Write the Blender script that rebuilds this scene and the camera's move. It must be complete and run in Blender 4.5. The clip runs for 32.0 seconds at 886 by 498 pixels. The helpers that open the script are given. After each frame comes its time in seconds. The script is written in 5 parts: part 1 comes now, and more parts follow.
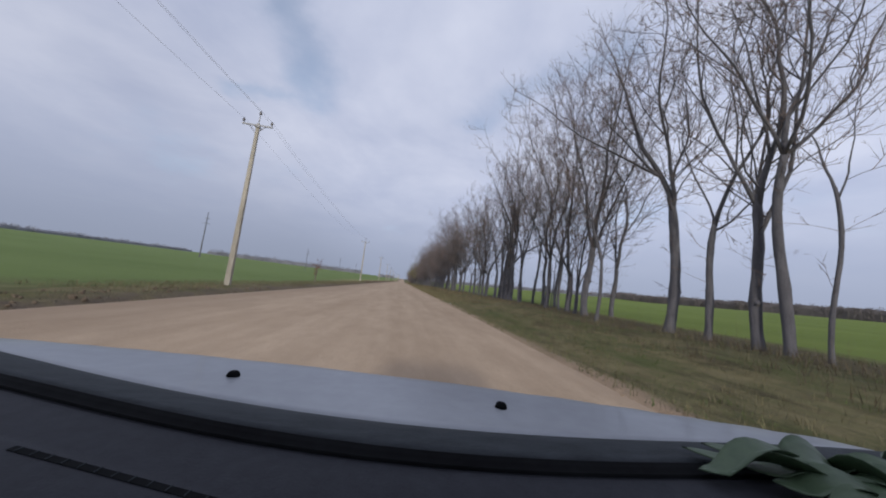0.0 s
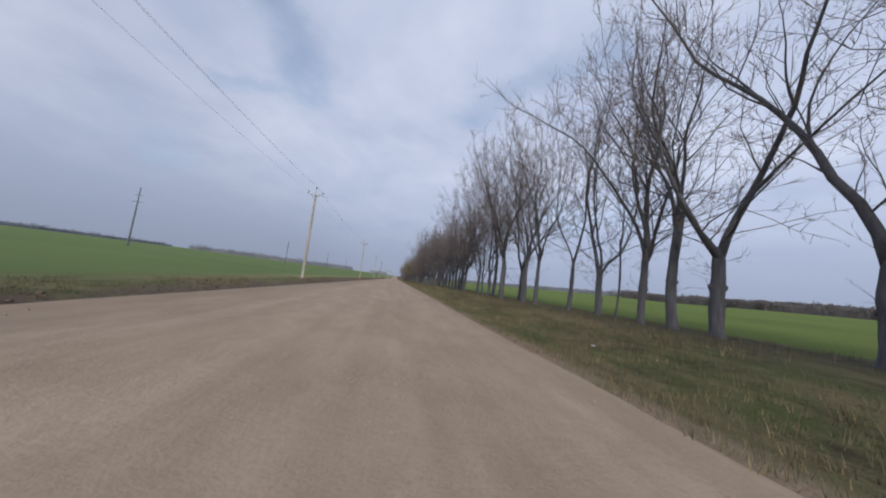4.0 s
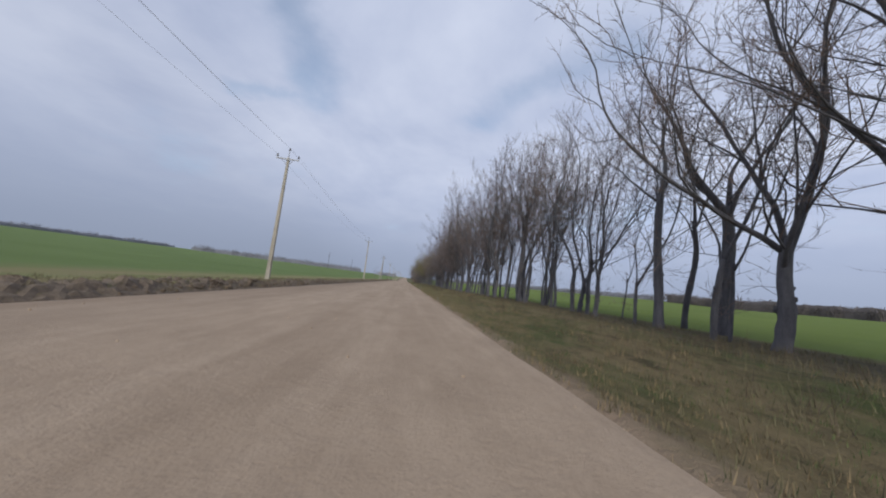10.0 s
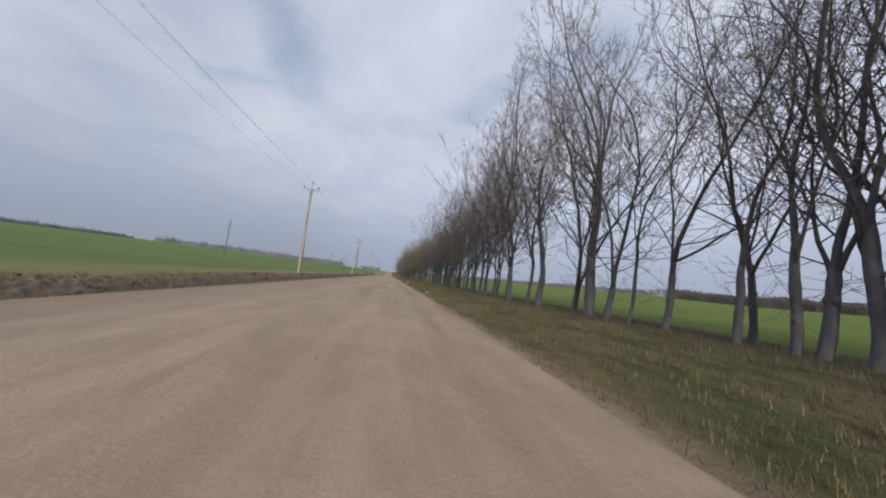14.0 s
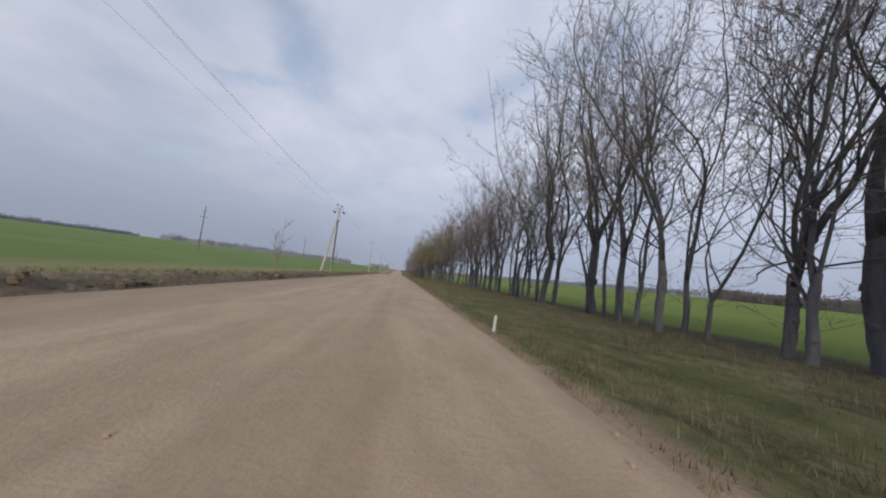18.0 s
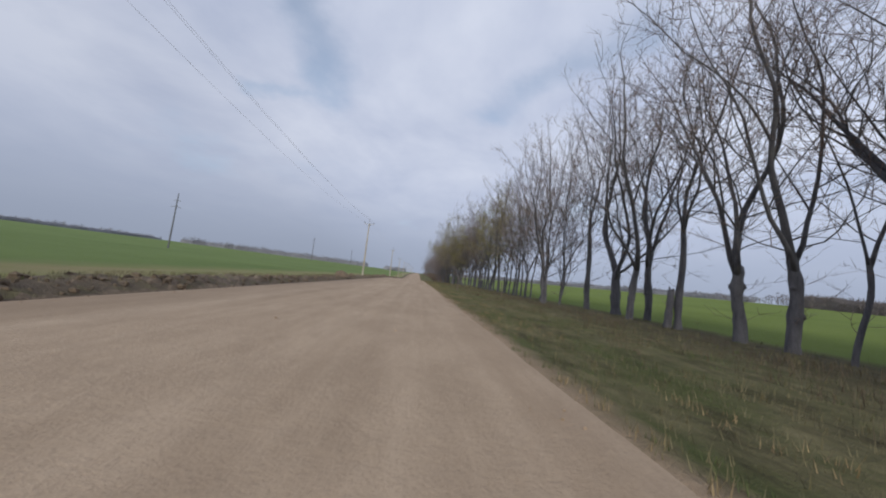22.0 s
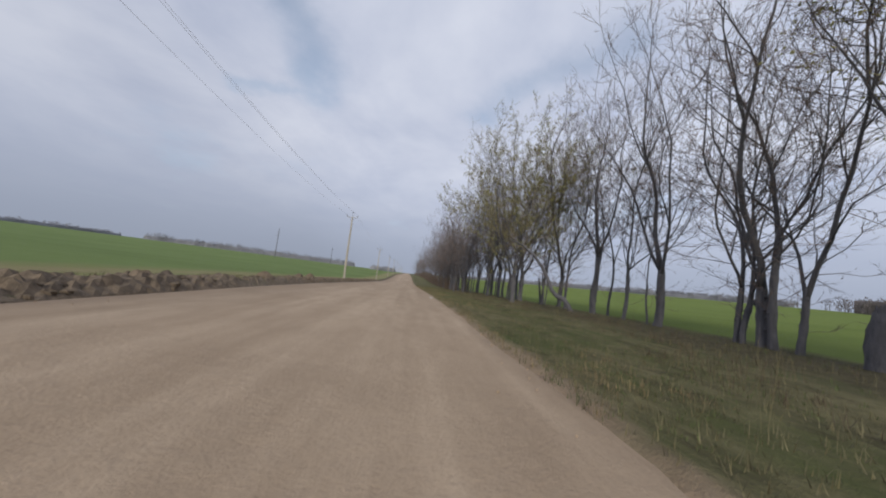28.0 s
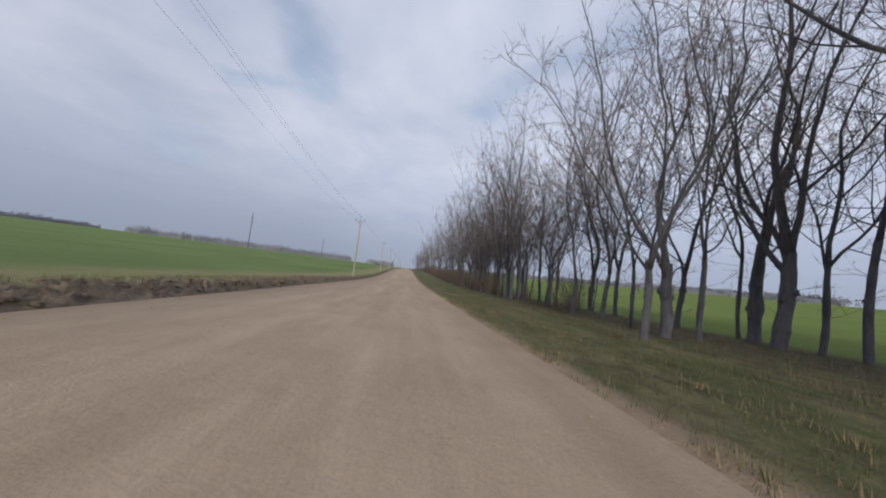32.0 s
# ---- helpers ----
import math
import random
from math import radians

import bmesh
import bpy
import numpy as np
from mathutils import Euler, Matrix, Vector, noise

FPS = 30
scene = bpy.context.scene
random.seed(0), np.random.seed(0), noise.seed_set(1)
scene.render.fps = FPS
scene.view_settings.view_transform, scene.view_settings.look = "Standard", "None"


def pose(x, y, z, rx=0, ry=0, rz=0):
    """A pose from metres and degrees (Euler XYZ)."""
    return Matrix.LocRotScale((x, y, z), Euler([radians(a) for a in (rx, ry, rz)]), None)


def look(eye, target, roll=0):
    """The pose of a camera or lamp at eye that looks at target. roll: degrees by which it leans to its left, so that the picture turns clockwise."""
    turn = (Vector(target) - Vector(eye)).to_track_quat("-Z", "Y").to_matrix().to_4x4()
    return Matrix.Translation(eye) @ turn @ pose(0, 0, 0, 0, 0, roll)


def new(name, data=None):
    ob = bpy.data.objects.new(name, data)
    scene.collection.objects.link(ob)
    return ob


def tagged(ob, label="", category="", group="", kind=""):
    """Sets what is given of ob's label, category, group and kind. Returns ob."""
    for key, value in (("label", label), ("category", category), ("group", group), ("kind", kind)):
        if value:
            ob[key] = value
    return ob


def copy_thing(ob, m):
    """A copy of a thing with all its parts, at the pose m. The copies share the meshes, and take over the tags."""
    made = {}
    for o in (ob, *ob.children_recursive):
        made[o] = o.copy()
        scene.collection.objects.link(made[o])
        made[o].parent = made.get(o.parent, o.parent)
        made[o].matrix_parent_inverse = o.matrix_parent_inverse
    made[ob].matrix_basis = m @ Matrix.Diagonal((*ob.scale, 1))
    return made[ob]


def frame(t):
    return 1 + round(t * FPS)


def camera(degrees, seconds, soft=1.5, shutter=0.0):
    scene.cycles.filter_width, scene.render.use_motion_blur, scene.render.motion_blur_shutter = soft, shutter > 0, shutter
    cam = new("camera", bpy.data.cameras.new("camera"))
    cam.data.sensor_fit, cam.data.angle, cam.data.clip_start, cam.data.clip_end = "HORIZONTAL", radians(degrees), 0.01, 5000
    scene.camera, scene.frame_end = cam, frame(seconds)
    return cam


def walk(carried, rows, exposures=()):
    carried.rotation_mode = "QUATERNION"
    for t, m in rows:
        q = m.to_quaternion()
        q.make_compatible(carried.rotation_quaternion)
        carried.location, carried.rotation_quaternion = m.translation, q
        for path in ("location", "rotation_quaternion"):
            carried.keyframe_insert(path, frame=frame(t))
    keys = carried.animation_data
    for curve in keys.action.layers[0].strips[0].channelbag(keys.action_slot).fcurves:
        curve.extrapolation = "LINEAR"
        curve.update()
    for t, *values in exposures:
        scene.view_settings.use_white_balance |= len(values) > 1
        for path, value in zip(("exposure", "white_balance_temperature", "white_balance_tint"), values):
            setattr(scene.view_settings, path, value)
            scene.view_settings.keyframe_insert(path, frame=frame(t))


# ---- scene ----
# ---- camera and walk: seconds, x, y, heading, tilt, lean ----
cam = camera(112.9, 32.0, soft=2.0)
EYE = 1.235


def dip(y):
    """How far the road has sunk below its level: a shallow dip near the end of the drive."""
    if y < 262:
        return 0.0
    if y < 280:
        return 0.000458 * (y - 262) ** 2
    if y < 325:
        return 0.1485 + 0.0165 * (y - 280)
    k = min(1.0, (y - 325) / 155)
    return 0.891 * (1 - k * k * (3 - 2 * k)) + 0.0165 * (y - 325) * (1 - k) ** 3


PATH = [
    (0, -0.16, 0.00, -7.05, 7.00, 6.17),
    (0.5, -0.27, 3.84, -6.92, 7.20, 6.23),
    (1, -0.32, 7.84, -8.20, 7.00, 6.20),
    (1.5, -0.33, 11.97, -9.07, 6.65, 6.19),
    (2, -0.30, 16.22, -8.70, 6.72, 6.21),
    (4.5, -0.02, 37.90, -8.42, 6.44, 6.30),
    (5, 0.03, 42.19, -9.56, 6.24, 6.39),
    (5.5, 0.08, 46.45, -10.26, 6.60, 6.41),
    (6, 0.12, 50.76, -10.08, 6.94, 6.57),
    (6.5, 0.16, 55.16, -9.76, 6.27, 6.22),
    (7, 0.21, 59.65, -8.64, 6.14, 6.24),
    (7.5, 0.27, 64.23, -8.01, 6.68, 6.22),
    (8, 0.34, 68.87, -7.70, 6.76, 6.25),
    (8.5, 0.40, 73.53, -7.39, 6.54, 6.27),
    (9, 0.43, 78.20, -7.19, 6.62, 6.27),
    (9.5, 0.42, 82.84, -6.92, 6.80, 6.29),
    (10, 0.36, 87.42, -6.52, 6.72, 6.27),
    (10.5, 0.23, 91.91, -6.07, 6.65, 6.23),
    (11, 0.09, 96.33, -5.60, 7.00, 6.30),
    (11.5, -0.01, 100.73, -5.67, 5.97, 6.23),
    (12, -0.07, 105.14, -6.06, 6.08, 6.22),
    (12.5, -0.09, 109.59, -7.17, 5.90, 6.24),
    (13, -0.09, 114.09, -8.71, 5.61, 6.25),
    (13.5, -0.06, 118.66, -9.39, 5.70, 6.26),
    (14, -0.02, 123.29, -9.58, 5.95, 6.25),
    (14.5, 0.02, 127.97, -9.40, 6.46, 6.24),
    (16.5, 0.14, 146.89, -4.94, 5.54, 6.19),
    (17, 0.16, 151.66, -5.25, 5.43, 6.20),
    (17.5, 0.16, 156.46, -6.67, 5.44, 6.22),
    (18, 0.16, 161.28, -7.85, 5.40, 6.24),
    (18.5, 0.17, 166.11, -8.60, 5.16, 6.22),
    (19, 0.19, 170.95, -8.77, 5.78, 6.20),
    (19.5, 0.20, 175.77, -9.07, 5.82, 6.20),
    (20, 0.22, 180.57, -9.11, 5.84, 6.23),
    (20.5, 0.26, 185.32, -8.67, 5.95, 6.26),
    (21, 0.27, 189.93, -7.76, 6.34, 6.39),
    (21.5, 0.26, 194.42, -6.17, 5.70, 6.19),
    (22, 0.23, 198.82, -4.36, 5.61, 6.19),
    (22.5, 0.18, 203.17, -4.84, 5.76, 6.19),
    (23, 0.13, 207.51, -6.23, 6.24, 6.16),
    (23.5, 0.08, 211.87, -7.15, 5.97, 6.17),
    (24, 0.03, 216.27, -7.57, 6.34, 6.13),
    (24.5, -0.00, 220.70, -7.81, 6.20, 6.09),
    (25, -0.04, 225.17, -7.73, 6.10, 6.01),
    (25.5, -0.06, 229.69, -7.49, 5.97, 6.02),
    (27.5, -0.05, 248.04, -6.50, 6.13, 6.22),
    (28, -0.07, 252.75, -6.22, 5.90, 6.23),
    (28.5, -0.13, 257.58, -6.11, 5.90, 6.24),
    (29, -0.22, 262.48, -6.08, 6.17, 6.23),
    (29.5, -0.35, 267.41, -6.38, 6.09, 6.29),
    (30, -0.49, 272.31, -6.71, 5.69, 6.35),
    (30.5, -0.61, 277.13, -6.94, 5.83, 6.51),
    (31, -0.71, 281.83, -6.94, 5.80, 6.75),
    (31.5, -0.76, 286.50, -8.00, 5.27, 6.20),
    (32, -0.80, 291.15, -6.59, 4.98, 6.20),
]
walk(cam, [(t, pose(x, y, EYE - dip(y), 90 + p, 0, h) @ pose(0, 0, 0, 0, 0, r)) for t, x, y, h, p, r in PATH],
     [(0, 0, 6450, 10), (5, 0, 6270, 8), (9.5, 0, 6270, 8), (12, 0.05, 6680, 7), (14, 0.05, 6720, 7), (17, 0.05, 6800, 7), (18.5, 0.06, 6600, 7), (22, 0.05, 6530, 7), (24.5, 0.05, 6350, 7),
      (28, 0.05, 6720, 7), (29, 0.05, 6620, 7), (30, 0.05, 6850, 7), (31, 0.05, 6850, 7), (32, 0.05, 6580, 7)])

# ---- world and sun ----
world = bpy.data.worlds.new("sky")
scene.world = world
world.use_nodes = True
SUN_ELEVATION, SUN_HEADING = 19, 189.5


def wire(tree, a, b):
    tree.links.new(a, b)


def math_node(tree, op, a, b=None, c=None):
    n = tree.nodes.new("ShaderNodeMath")
    n.operation = op
    for i, v in enumerate((a, b, c)):
        if v is None:
            continue
        if isinstance(v, (int, float)):
            n.inputs[i].default_value = v
        else:
            wire(tree, v, n.inputs[i])
    return n.outputs[0]


def ramp_node(tree, fac, stops, smooth=False):
    n = tree.nodes.new("ShaderNodeValToRGB")
    n.color_ramp.interpolation = "EASE" if smooth else "LINEAR"
    while len(n.color_ramp.elements) < len(stops):
        n.color_ramp.elements.new(0.5)
    for e, (p, c) in zip(n.color_ramp.elements, stops):
        e.position = p
        e.color = (c, c, c, 1) if isinstance(c, (int, float)) else (*c, 1)
    wire(tree, fac, n.inputs[0])
    return n.outputs[0]


def noise_node(tree, vector, scale, detail=4, rough=0.55, distort=0.0):
    n = tree.nodes.new("ShaderNodeTexNoise")
    n.inputs["Scale"].default_value = scale
    n.inputs["Detail"].default_value = detail
    n.inputs["Roughness"].default_value = rough
    n.inputs["Distortion"].default_value = distort
    if vector is not None:
        wire(tree, vector, n.inputs["Vector"])
    return n.outputs[0]


def mix_node(tree, fac, a, b, blend="MIX"):
    n = tree.nodes.new("ShaderNodeMix")
    n.data_type, n.blend_type = "RGBA", blend
    for sock, v in ((n.inputs[0], fac), (n.inputs[6], a), (n.inputs[7], b)):
        if isinstance(v, (int, float)):
            sock.default_value = v
        elif isinstance(v, tuple):
            sock.default_value = (*v, 1)
        else:
            wire(tree, v, sock)
    return n.outputs[2]


def build_sky():
    tree = world.node_tree
    tree.nodes.clear()
    out = tree.nodes.new("ShaderNodeOutputWorld")
    bg = tree.nodes.new("ShaderNodeBackground")
    sky = tree.nodes.new("ShaderNodeTexSky")
    sky.sky_type = "NISHITA"
    sky.sun_disc = False
    sky.sun_elevation, sky.sun_rotation = radians(SUN_ELEVATION), radians(SUN_HEADING)
    sky.dust_density, sky.ozone_density = 2.0, 2.0
    blue = mix_node(tree, 1.0, sky.outputs[0], (0.19, 0.185, 0.175), "MULTIPLY")
    coord = tree.nodes.new("ShaderNodeTexCoord")
    sep = tree.nodes.new("ShaderNodeSeparateXYZ")
    wire(tree, coord.outputs["Generated"], sep.inputs[0])
    height = math_node(tree, "MAXIMUM", sep.outputs[2], 0.0)
    lift = math_node(tree, "ADD", height, 0.22)
    flat = tree.nodes.new("ShaderNodeCombineXYZ")
    wire(tree, math_node(tree, "DIVIDE", sep.outputs[0], lift), flat.inputs[0])
    wire(tree, math_node(tree, "DIVIDE", sep.outputs[1], lift), flat.inputs[1])
    big = noise_node(tree, flat.outputs[0], 0.9, 7, 0.52, 0.3)
    fine = noise_node(tree, flat.outputs[0], 3.1, 6, 0.6, 0.2)
    cover = math_node(tree, "ADD", math_node(tree, "MULTIPLY", big, 0.75), math_node(tree, "MULTIPLY", fine, 0.25))
    # long breaks in the cloud, bent by the noise
    sepf = tree.nodes.new("ShaderNodeSeparateXYZ")
    wire(tree, flat.outputs[0], sepf.inputs[0])
    bendx = math_node(tree, "MULTIPLY", math_node(tree, "SUBTRACT", noise_node(tree, flat.outputs[0], 2.2, 5, 0.6), 0.5), 0.24)
    bendy = math_node(tree, "MULTIPLY", math_node(tree, "SUBTRACT", noise_node(tree, flat.outputs[0], 3.4, 5, 0.6), 0.5), 0.24)
    breaks = None
    for ax, ay, bx, by, width in BREAKS:
        length = math.hypot(bx - ax, by - ay)
        ux, uy = (bx - ax) / length, (by - ay) / length
        px = math_node(tree, "SUBTRACT", math_node(tree, "ADD", sepf.outputs[0], bendx), ax)
        py = math_node(tree, "SUBTRACT", math_node(tree, "ADD", sepf.outputs[1], bendy), ay)
        along = math_node(tree, "ADD", math_node(tree, "MULTIPLY", px, ux), math_node(tree, "MULTIPLY", py, uy))
        over = math_node(tree, "SUBTRACT", along, math_node(tree, "MINIMUM", math_node(tree, "MAXIMUM", along, 0.0), length))
        side = math_node(tree, "SUBTRACT", math_node(tree, "MULTIPLY", px, uy), math_node(tree, "MULTIPLY", py, ux))
        d2 = math_node(tree, "ADD", math_node(tree, "MULTIPLY", side, side), math_node(tree, "MULTIPLY", over, over))
        g = math_node(tree, "POWER", 2.718, math_node(tree, "MULTIPLY", d2, -1.0 / (width * width)))
        breaks = g if breaks is None else math_node(tree, "MAXIMUM", breaks, g)
    cover = math_node(tree, "SUBTRACT", math_node(tree, "ADD", cover, 0.12), math_node(tree, "MULTIPLY", breaks, 0.19))
    mask = ramp_node(tree, cover, [(0.30, 0.4), (0.58, 1.0)], True)
    shade = ramp_node(tree, noise_node(tree, flat.outputs[0], 1.7, 6, 0.55, 0.2), [(0.32, (0.450, 0.498, 0.660)), (0.64, (0.622, 0.658, 0.798))])
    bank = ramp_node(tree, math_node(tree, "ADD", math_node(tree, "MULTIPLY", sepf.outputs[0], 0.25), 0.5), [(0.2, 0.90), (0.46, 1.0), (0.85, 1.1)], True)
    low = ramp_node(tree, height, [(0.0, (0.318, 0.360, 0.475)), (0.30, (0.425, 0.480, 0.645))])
    near = ramp_node(tree, height, [(0.03, 0.0), (0.42, 1.0)], True)
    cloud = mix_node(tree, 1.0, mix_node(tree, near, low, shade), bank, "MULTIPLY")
    veil = math_node(tree, "MAXIMUM", mask, ramp_node(tree, height, [(0.10, 1.0), (0.30, 0.0)]))
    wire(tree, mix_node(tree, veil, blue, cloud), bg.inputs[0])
    bg.inputs[1].default_value = 1.0
    wire(tree, bg.outputs[0], out.inputs[0])


# breaks in the cloud cover, on the sky's plan: two ends and half width
BREAKS = [(-0.46, 0.70, -0.39, 0.98, 0.085), (-0.39, 0.98, -0.45, 1.18, 0.10), (-0.45, 1.18, -0.74, 1.16, 0.06), (0.24, 1.14, 0.52, 0.72, 0.11)]
build_sky()

sun = new("sun", bpy.data.lights.new("sun", "SUN"))
sun.data.energy, sun.data.angle, sun.data.color = 2.0, radians(4), (1.0, 0.95, 0.87)
az, el = radians(SUN_HEADING), radians(SUN_ELEVATION)
sun.matrix_world = look((0, 0, 60), (-math.sin(az) * math.cos(el), -math.cos(az) * math.cos(el), 60 - math.sin(el)))


# ---- materials ----
def material(name, rough=0.8, metal=0.0):
    m = bpy.data.materials.new(name)
    m.use_nodes = True
    b = m.node_tree.nodes["Principled BSDF"]
    b.inputs["Roughness"].default_value, b.inputs["Metallic"].default_value = rough, metal
    return m, m.node_tree, b


def bump(tree, b, height, strength, distance):
    n = tree.nodes.new("ShaderNodeBump")
    n.inputs["Strength"].default_value, n.inputs["Distance"].default_value = strength, distance
    wire(tree, height, n.inputs["Height"])
    wire(tree, n.outputs[0], b.inputs["Normal"])


def position(tree, stretch=(1, 1, 1)):
    g = tree.nodes.new("ShaderNodeNewGeometry")
    m = tree.nodes.new("ShaderNodeMapping")
    m.inputs["Scale"].default_value = stretch
    wire(tree, g.outputs["Position"], m.inputs[0])
    return m.outputs[0]


def plain(name, dark, light, scale, rough=0.8, metal=0.0, relief=0.0, stretch=(1, 1, 1), vary=0.0):
    """Two tones mixed by noise at two sizes, with relief; vary: how much each object or island differs."""
    m, tree, b = material(name, rough, metal)
    p = position(tree, stretch)
    a = noise_node(tree, p, scale, 6, 0.6)
    c = noise_node(tree, p, scale * 7, 4, 0.6)
    f = math_node(tree, "ADD", math_node(tree, "MULTIPLY", a, 0.65), math_node(tree, "MULTIPLY", c, 0.35))
    col = mix_node(tree, ramp_node(tree, f, [(0.33, 0.0), (0.67, 1.0)]), dark, light)
    if vary:
        info = tree.nodes.new("ShaderNodeNewGeometry")
        k = math_node(tree, "ADD", 1 - vary, math_node(tree, "MULTIPLY", info.outputs["Random Per Island"], 2 * vary))
        hsv = tree.nodes.new("ShaderNodeHueSaturation")
        wire(tree, k, hsv.inputs["Value"])
        wire(tree, col, hsv.inputs["Color"])
        col = hsv.outputs[0]
    wire(tree, col, b.inputs["Base Color"])
    if relief:
        bump(tree, b, c, 0.6, relief)
    return m


def ground_material():
    """Green winter crop, dry verge grass and dark turned soil, by the distance from the road."""
    m, tree, b = material("crop_and_verge", 0.95)
    b.inputs["Specular IOR Level"].default_value = 0.15
    p = position(tree)
    sep = tree.nodes.new("ShaderNodeSeparateXYZ")
    wire(tree, p, sep.inputs[0])
    wobble = math_node(tree, "MULTIPLY", math_node(tree, "SUBTRACT", noise_node(tree, p, 0.35, 5, 0.65), 0.5), 3.2)
    x = math_node(tree, "ADD", sep.outputs[0], wobble)
    drill = noise_node(tree, position(tree, (9.0, 0.12, 1)), 1.0, 3, 0.5)
    crop = mix_node(tree, ramp_node(tree, noise_node(tree, p, 0.05, 5, 0.6), [(0.3, 0.0), (0.7, 1.0)]), (0.134, 0.194, 0.058), (0.194, 0.262, 0.088))
    crop = mix_node(tree, math_node(tree, "MULTIPLY", drill, 0.25), crop, (0.120, 0.130, 0.050))
    crop = mix_node(tree, ramp_node(tree, noise_node(tree, p, 9.0, 4, 0.7), [(0.35, 0.25), (0.65, 0.0)]), crop, (0.045, 0.075, 0.025))
    barley = mix_node(tree, ramp_node(tree, noise_node(tree, p, 0.06, 5, 0.6), [(0.3, 0.0), (0.7, 1.0)]), (0.128, 0.178, 0.034), (0.182, 0.236, 0.050))
    barley = mix_node(tree, math_node(tree, "MULTIPLY", drill, 0.3), barley, (0.110, 0.135, 0.042))
    straw = mix_node(tree, ramp_node(tree, noise_node(tree, p, 1.6, 6, 0.7), [(0.3, 0.0), (0.7, 1.0)]), (0.098, 0.092, 0.045), (0.225, 0.197, 0.104))
    along = math_node(tree, "DIVIDE", sep.outputs[1], 320.0)
    ochre = math_node(tree, "SUBTRACT", ramp_node(tree, along, [(0.08, 0.25), (0.17, 0.85)], True), ramp_node(tree, along, [(0.40, 0.0), (0.52, 0.85)], True))
    straw = mix_node(tree, ochre, straw, mix_node(tree, noise_node(tree, p, 2.2, 6, 0.7), (0.130, 0.100, 0.050), (0.285, 0.215, 0.115)))
    moss = mix_node(tree, noise_node(tree, p, 6.0, 4, 0.7), (0.062, 0.078, 0.026), (0.120, 0.128, 0.050))
    verge = mix_node(tree, ramp_node(tree, noise_node(tree, position(tree, (0.5, 0.22, 1)), 1.0, 7, 0.72), [(0.38, 0.0), (0.56, 1.0)]), moss, straw)
    verge = mix_node(tree, ramp_node(tree, noise_node(tree, position(tree, (0.9, 0.4, 1)), 1.3, 6, 0.75), [(0.50, 0.0), (0.66, 0.8)]), verge, (0.060, 0.050, 0.028))
    soil = mix_node(tree, noise_node(tree, p, 4.0, 6, 0.75), (0.068, 0.054, 0.041), (0.220, 0.176, 0.128))
    soil = mix_node(tree, ramp_node(tree, noise_node(tree, p, 1.1, 6, 0.7), [(0.46, 0.0), (0.62, 0.75)]), soil, straw)
    litter = mix_node(tree, ramp_node(tree, noise_node(tree, p, 2.5, 6, 0.7), [(0.35, 0.0), (0.65, 1.0)]), (0.048, 0.042, 0.025), (0.118, 0.096, 0.056))
    right = mix_node(tree, ramp_node(tree, math_node(tree, "DIVIDE", math_node(tree, "ABSOLUTE", math_node(tree, "SUBTRACT", x, 12.0)), 10.0), [(0.15, 0.85), (0.42, 0.0)]), verge, litter)
    spill = mix_node(tree, noise_node(tree, p, 3.0, 5, 0.7), (0.270, 0.193, 0.128), (0.455, 0.340, 0.238))
    right = mix_node(tree, ramp_node(tree, math_node(tree, "MULTIPLY", math_node(tree, "ADD", math_node(tree, "ADD", sep.outputs[0], math_node(tree, "MULTIPLY", math_node(tree, "MINIMUM", sep.outputs[1], 300.0), 0.0046)), math_node(tree, "MULTIPLY", wobble, 0.55)), 0.1), [(0.315, 1.0), (0.385, 0.0)]), right, spill)
    right = mix_node(tree, ramp_node(tree, math_node(tree, "MULTIPLY", x, 0.04), [(0.57, 0.0), (0.63, 1.0)]), right, barley)
    lx = math_node(tree, "MULTIPLY", x, -0.05)
    early = ramp_node(tree, math_node(tree, "MULTIPLY", sep.outputs[1], 0.01), [(0.35, 0.0), (0.75, 1.0)])
    strip = mix_node(tree, early, verge, mix_node(tree, ramp_node(tree, noise_node(tree, position(tree, (0.5, 0.15, 1)), 1.0, 6, 0.7), [(0.4, 0.0), (0.6, 1.0)]), mix_node(tree, 0.6, straw, (0.33, 0.285, 0.150)), (0.215, 0.225, 0.090)))
    left = mix_node(tree, ramp_node(tree, math_node(tree, "ADD", lx, math_node(tree, "MULTIPLY", math_node(tree, "SUBTRACT", 1.0, early), 0.02)), [(0.385, 0.0), (0.42, 1.0)]), soil, strip)
    left = mix_node(tree, ramp_node(tree, math_node(tree, "ADD", lx, math_node(tree, "MULTIPLY", math_node(tree, "SUBTRACT", 1.0, early), 0.15)), [(0.60, 0.0), (0.74, 1.0)]), left, crop)
    side = ramp_node(tree, math_node(tree, "ADD", math_node(tree, "MULTIPLY", sep.outputs[0], 0.05), 0.5), [(0.395, 0.0), (0.405, 1.0)])
    wire(tree, mix_node(tree, side, left, right), b.inputs["Base Color"])
    bump(tree, b, math_node(tree, "ADD", noise_node(tree, p, 14.0, 5, 0.7), math_node(tree, "MULTIPLY", noise_node(tree, p, 3.0, 4, 0.6), 1.5)), 0.9, 0.07)
    return m


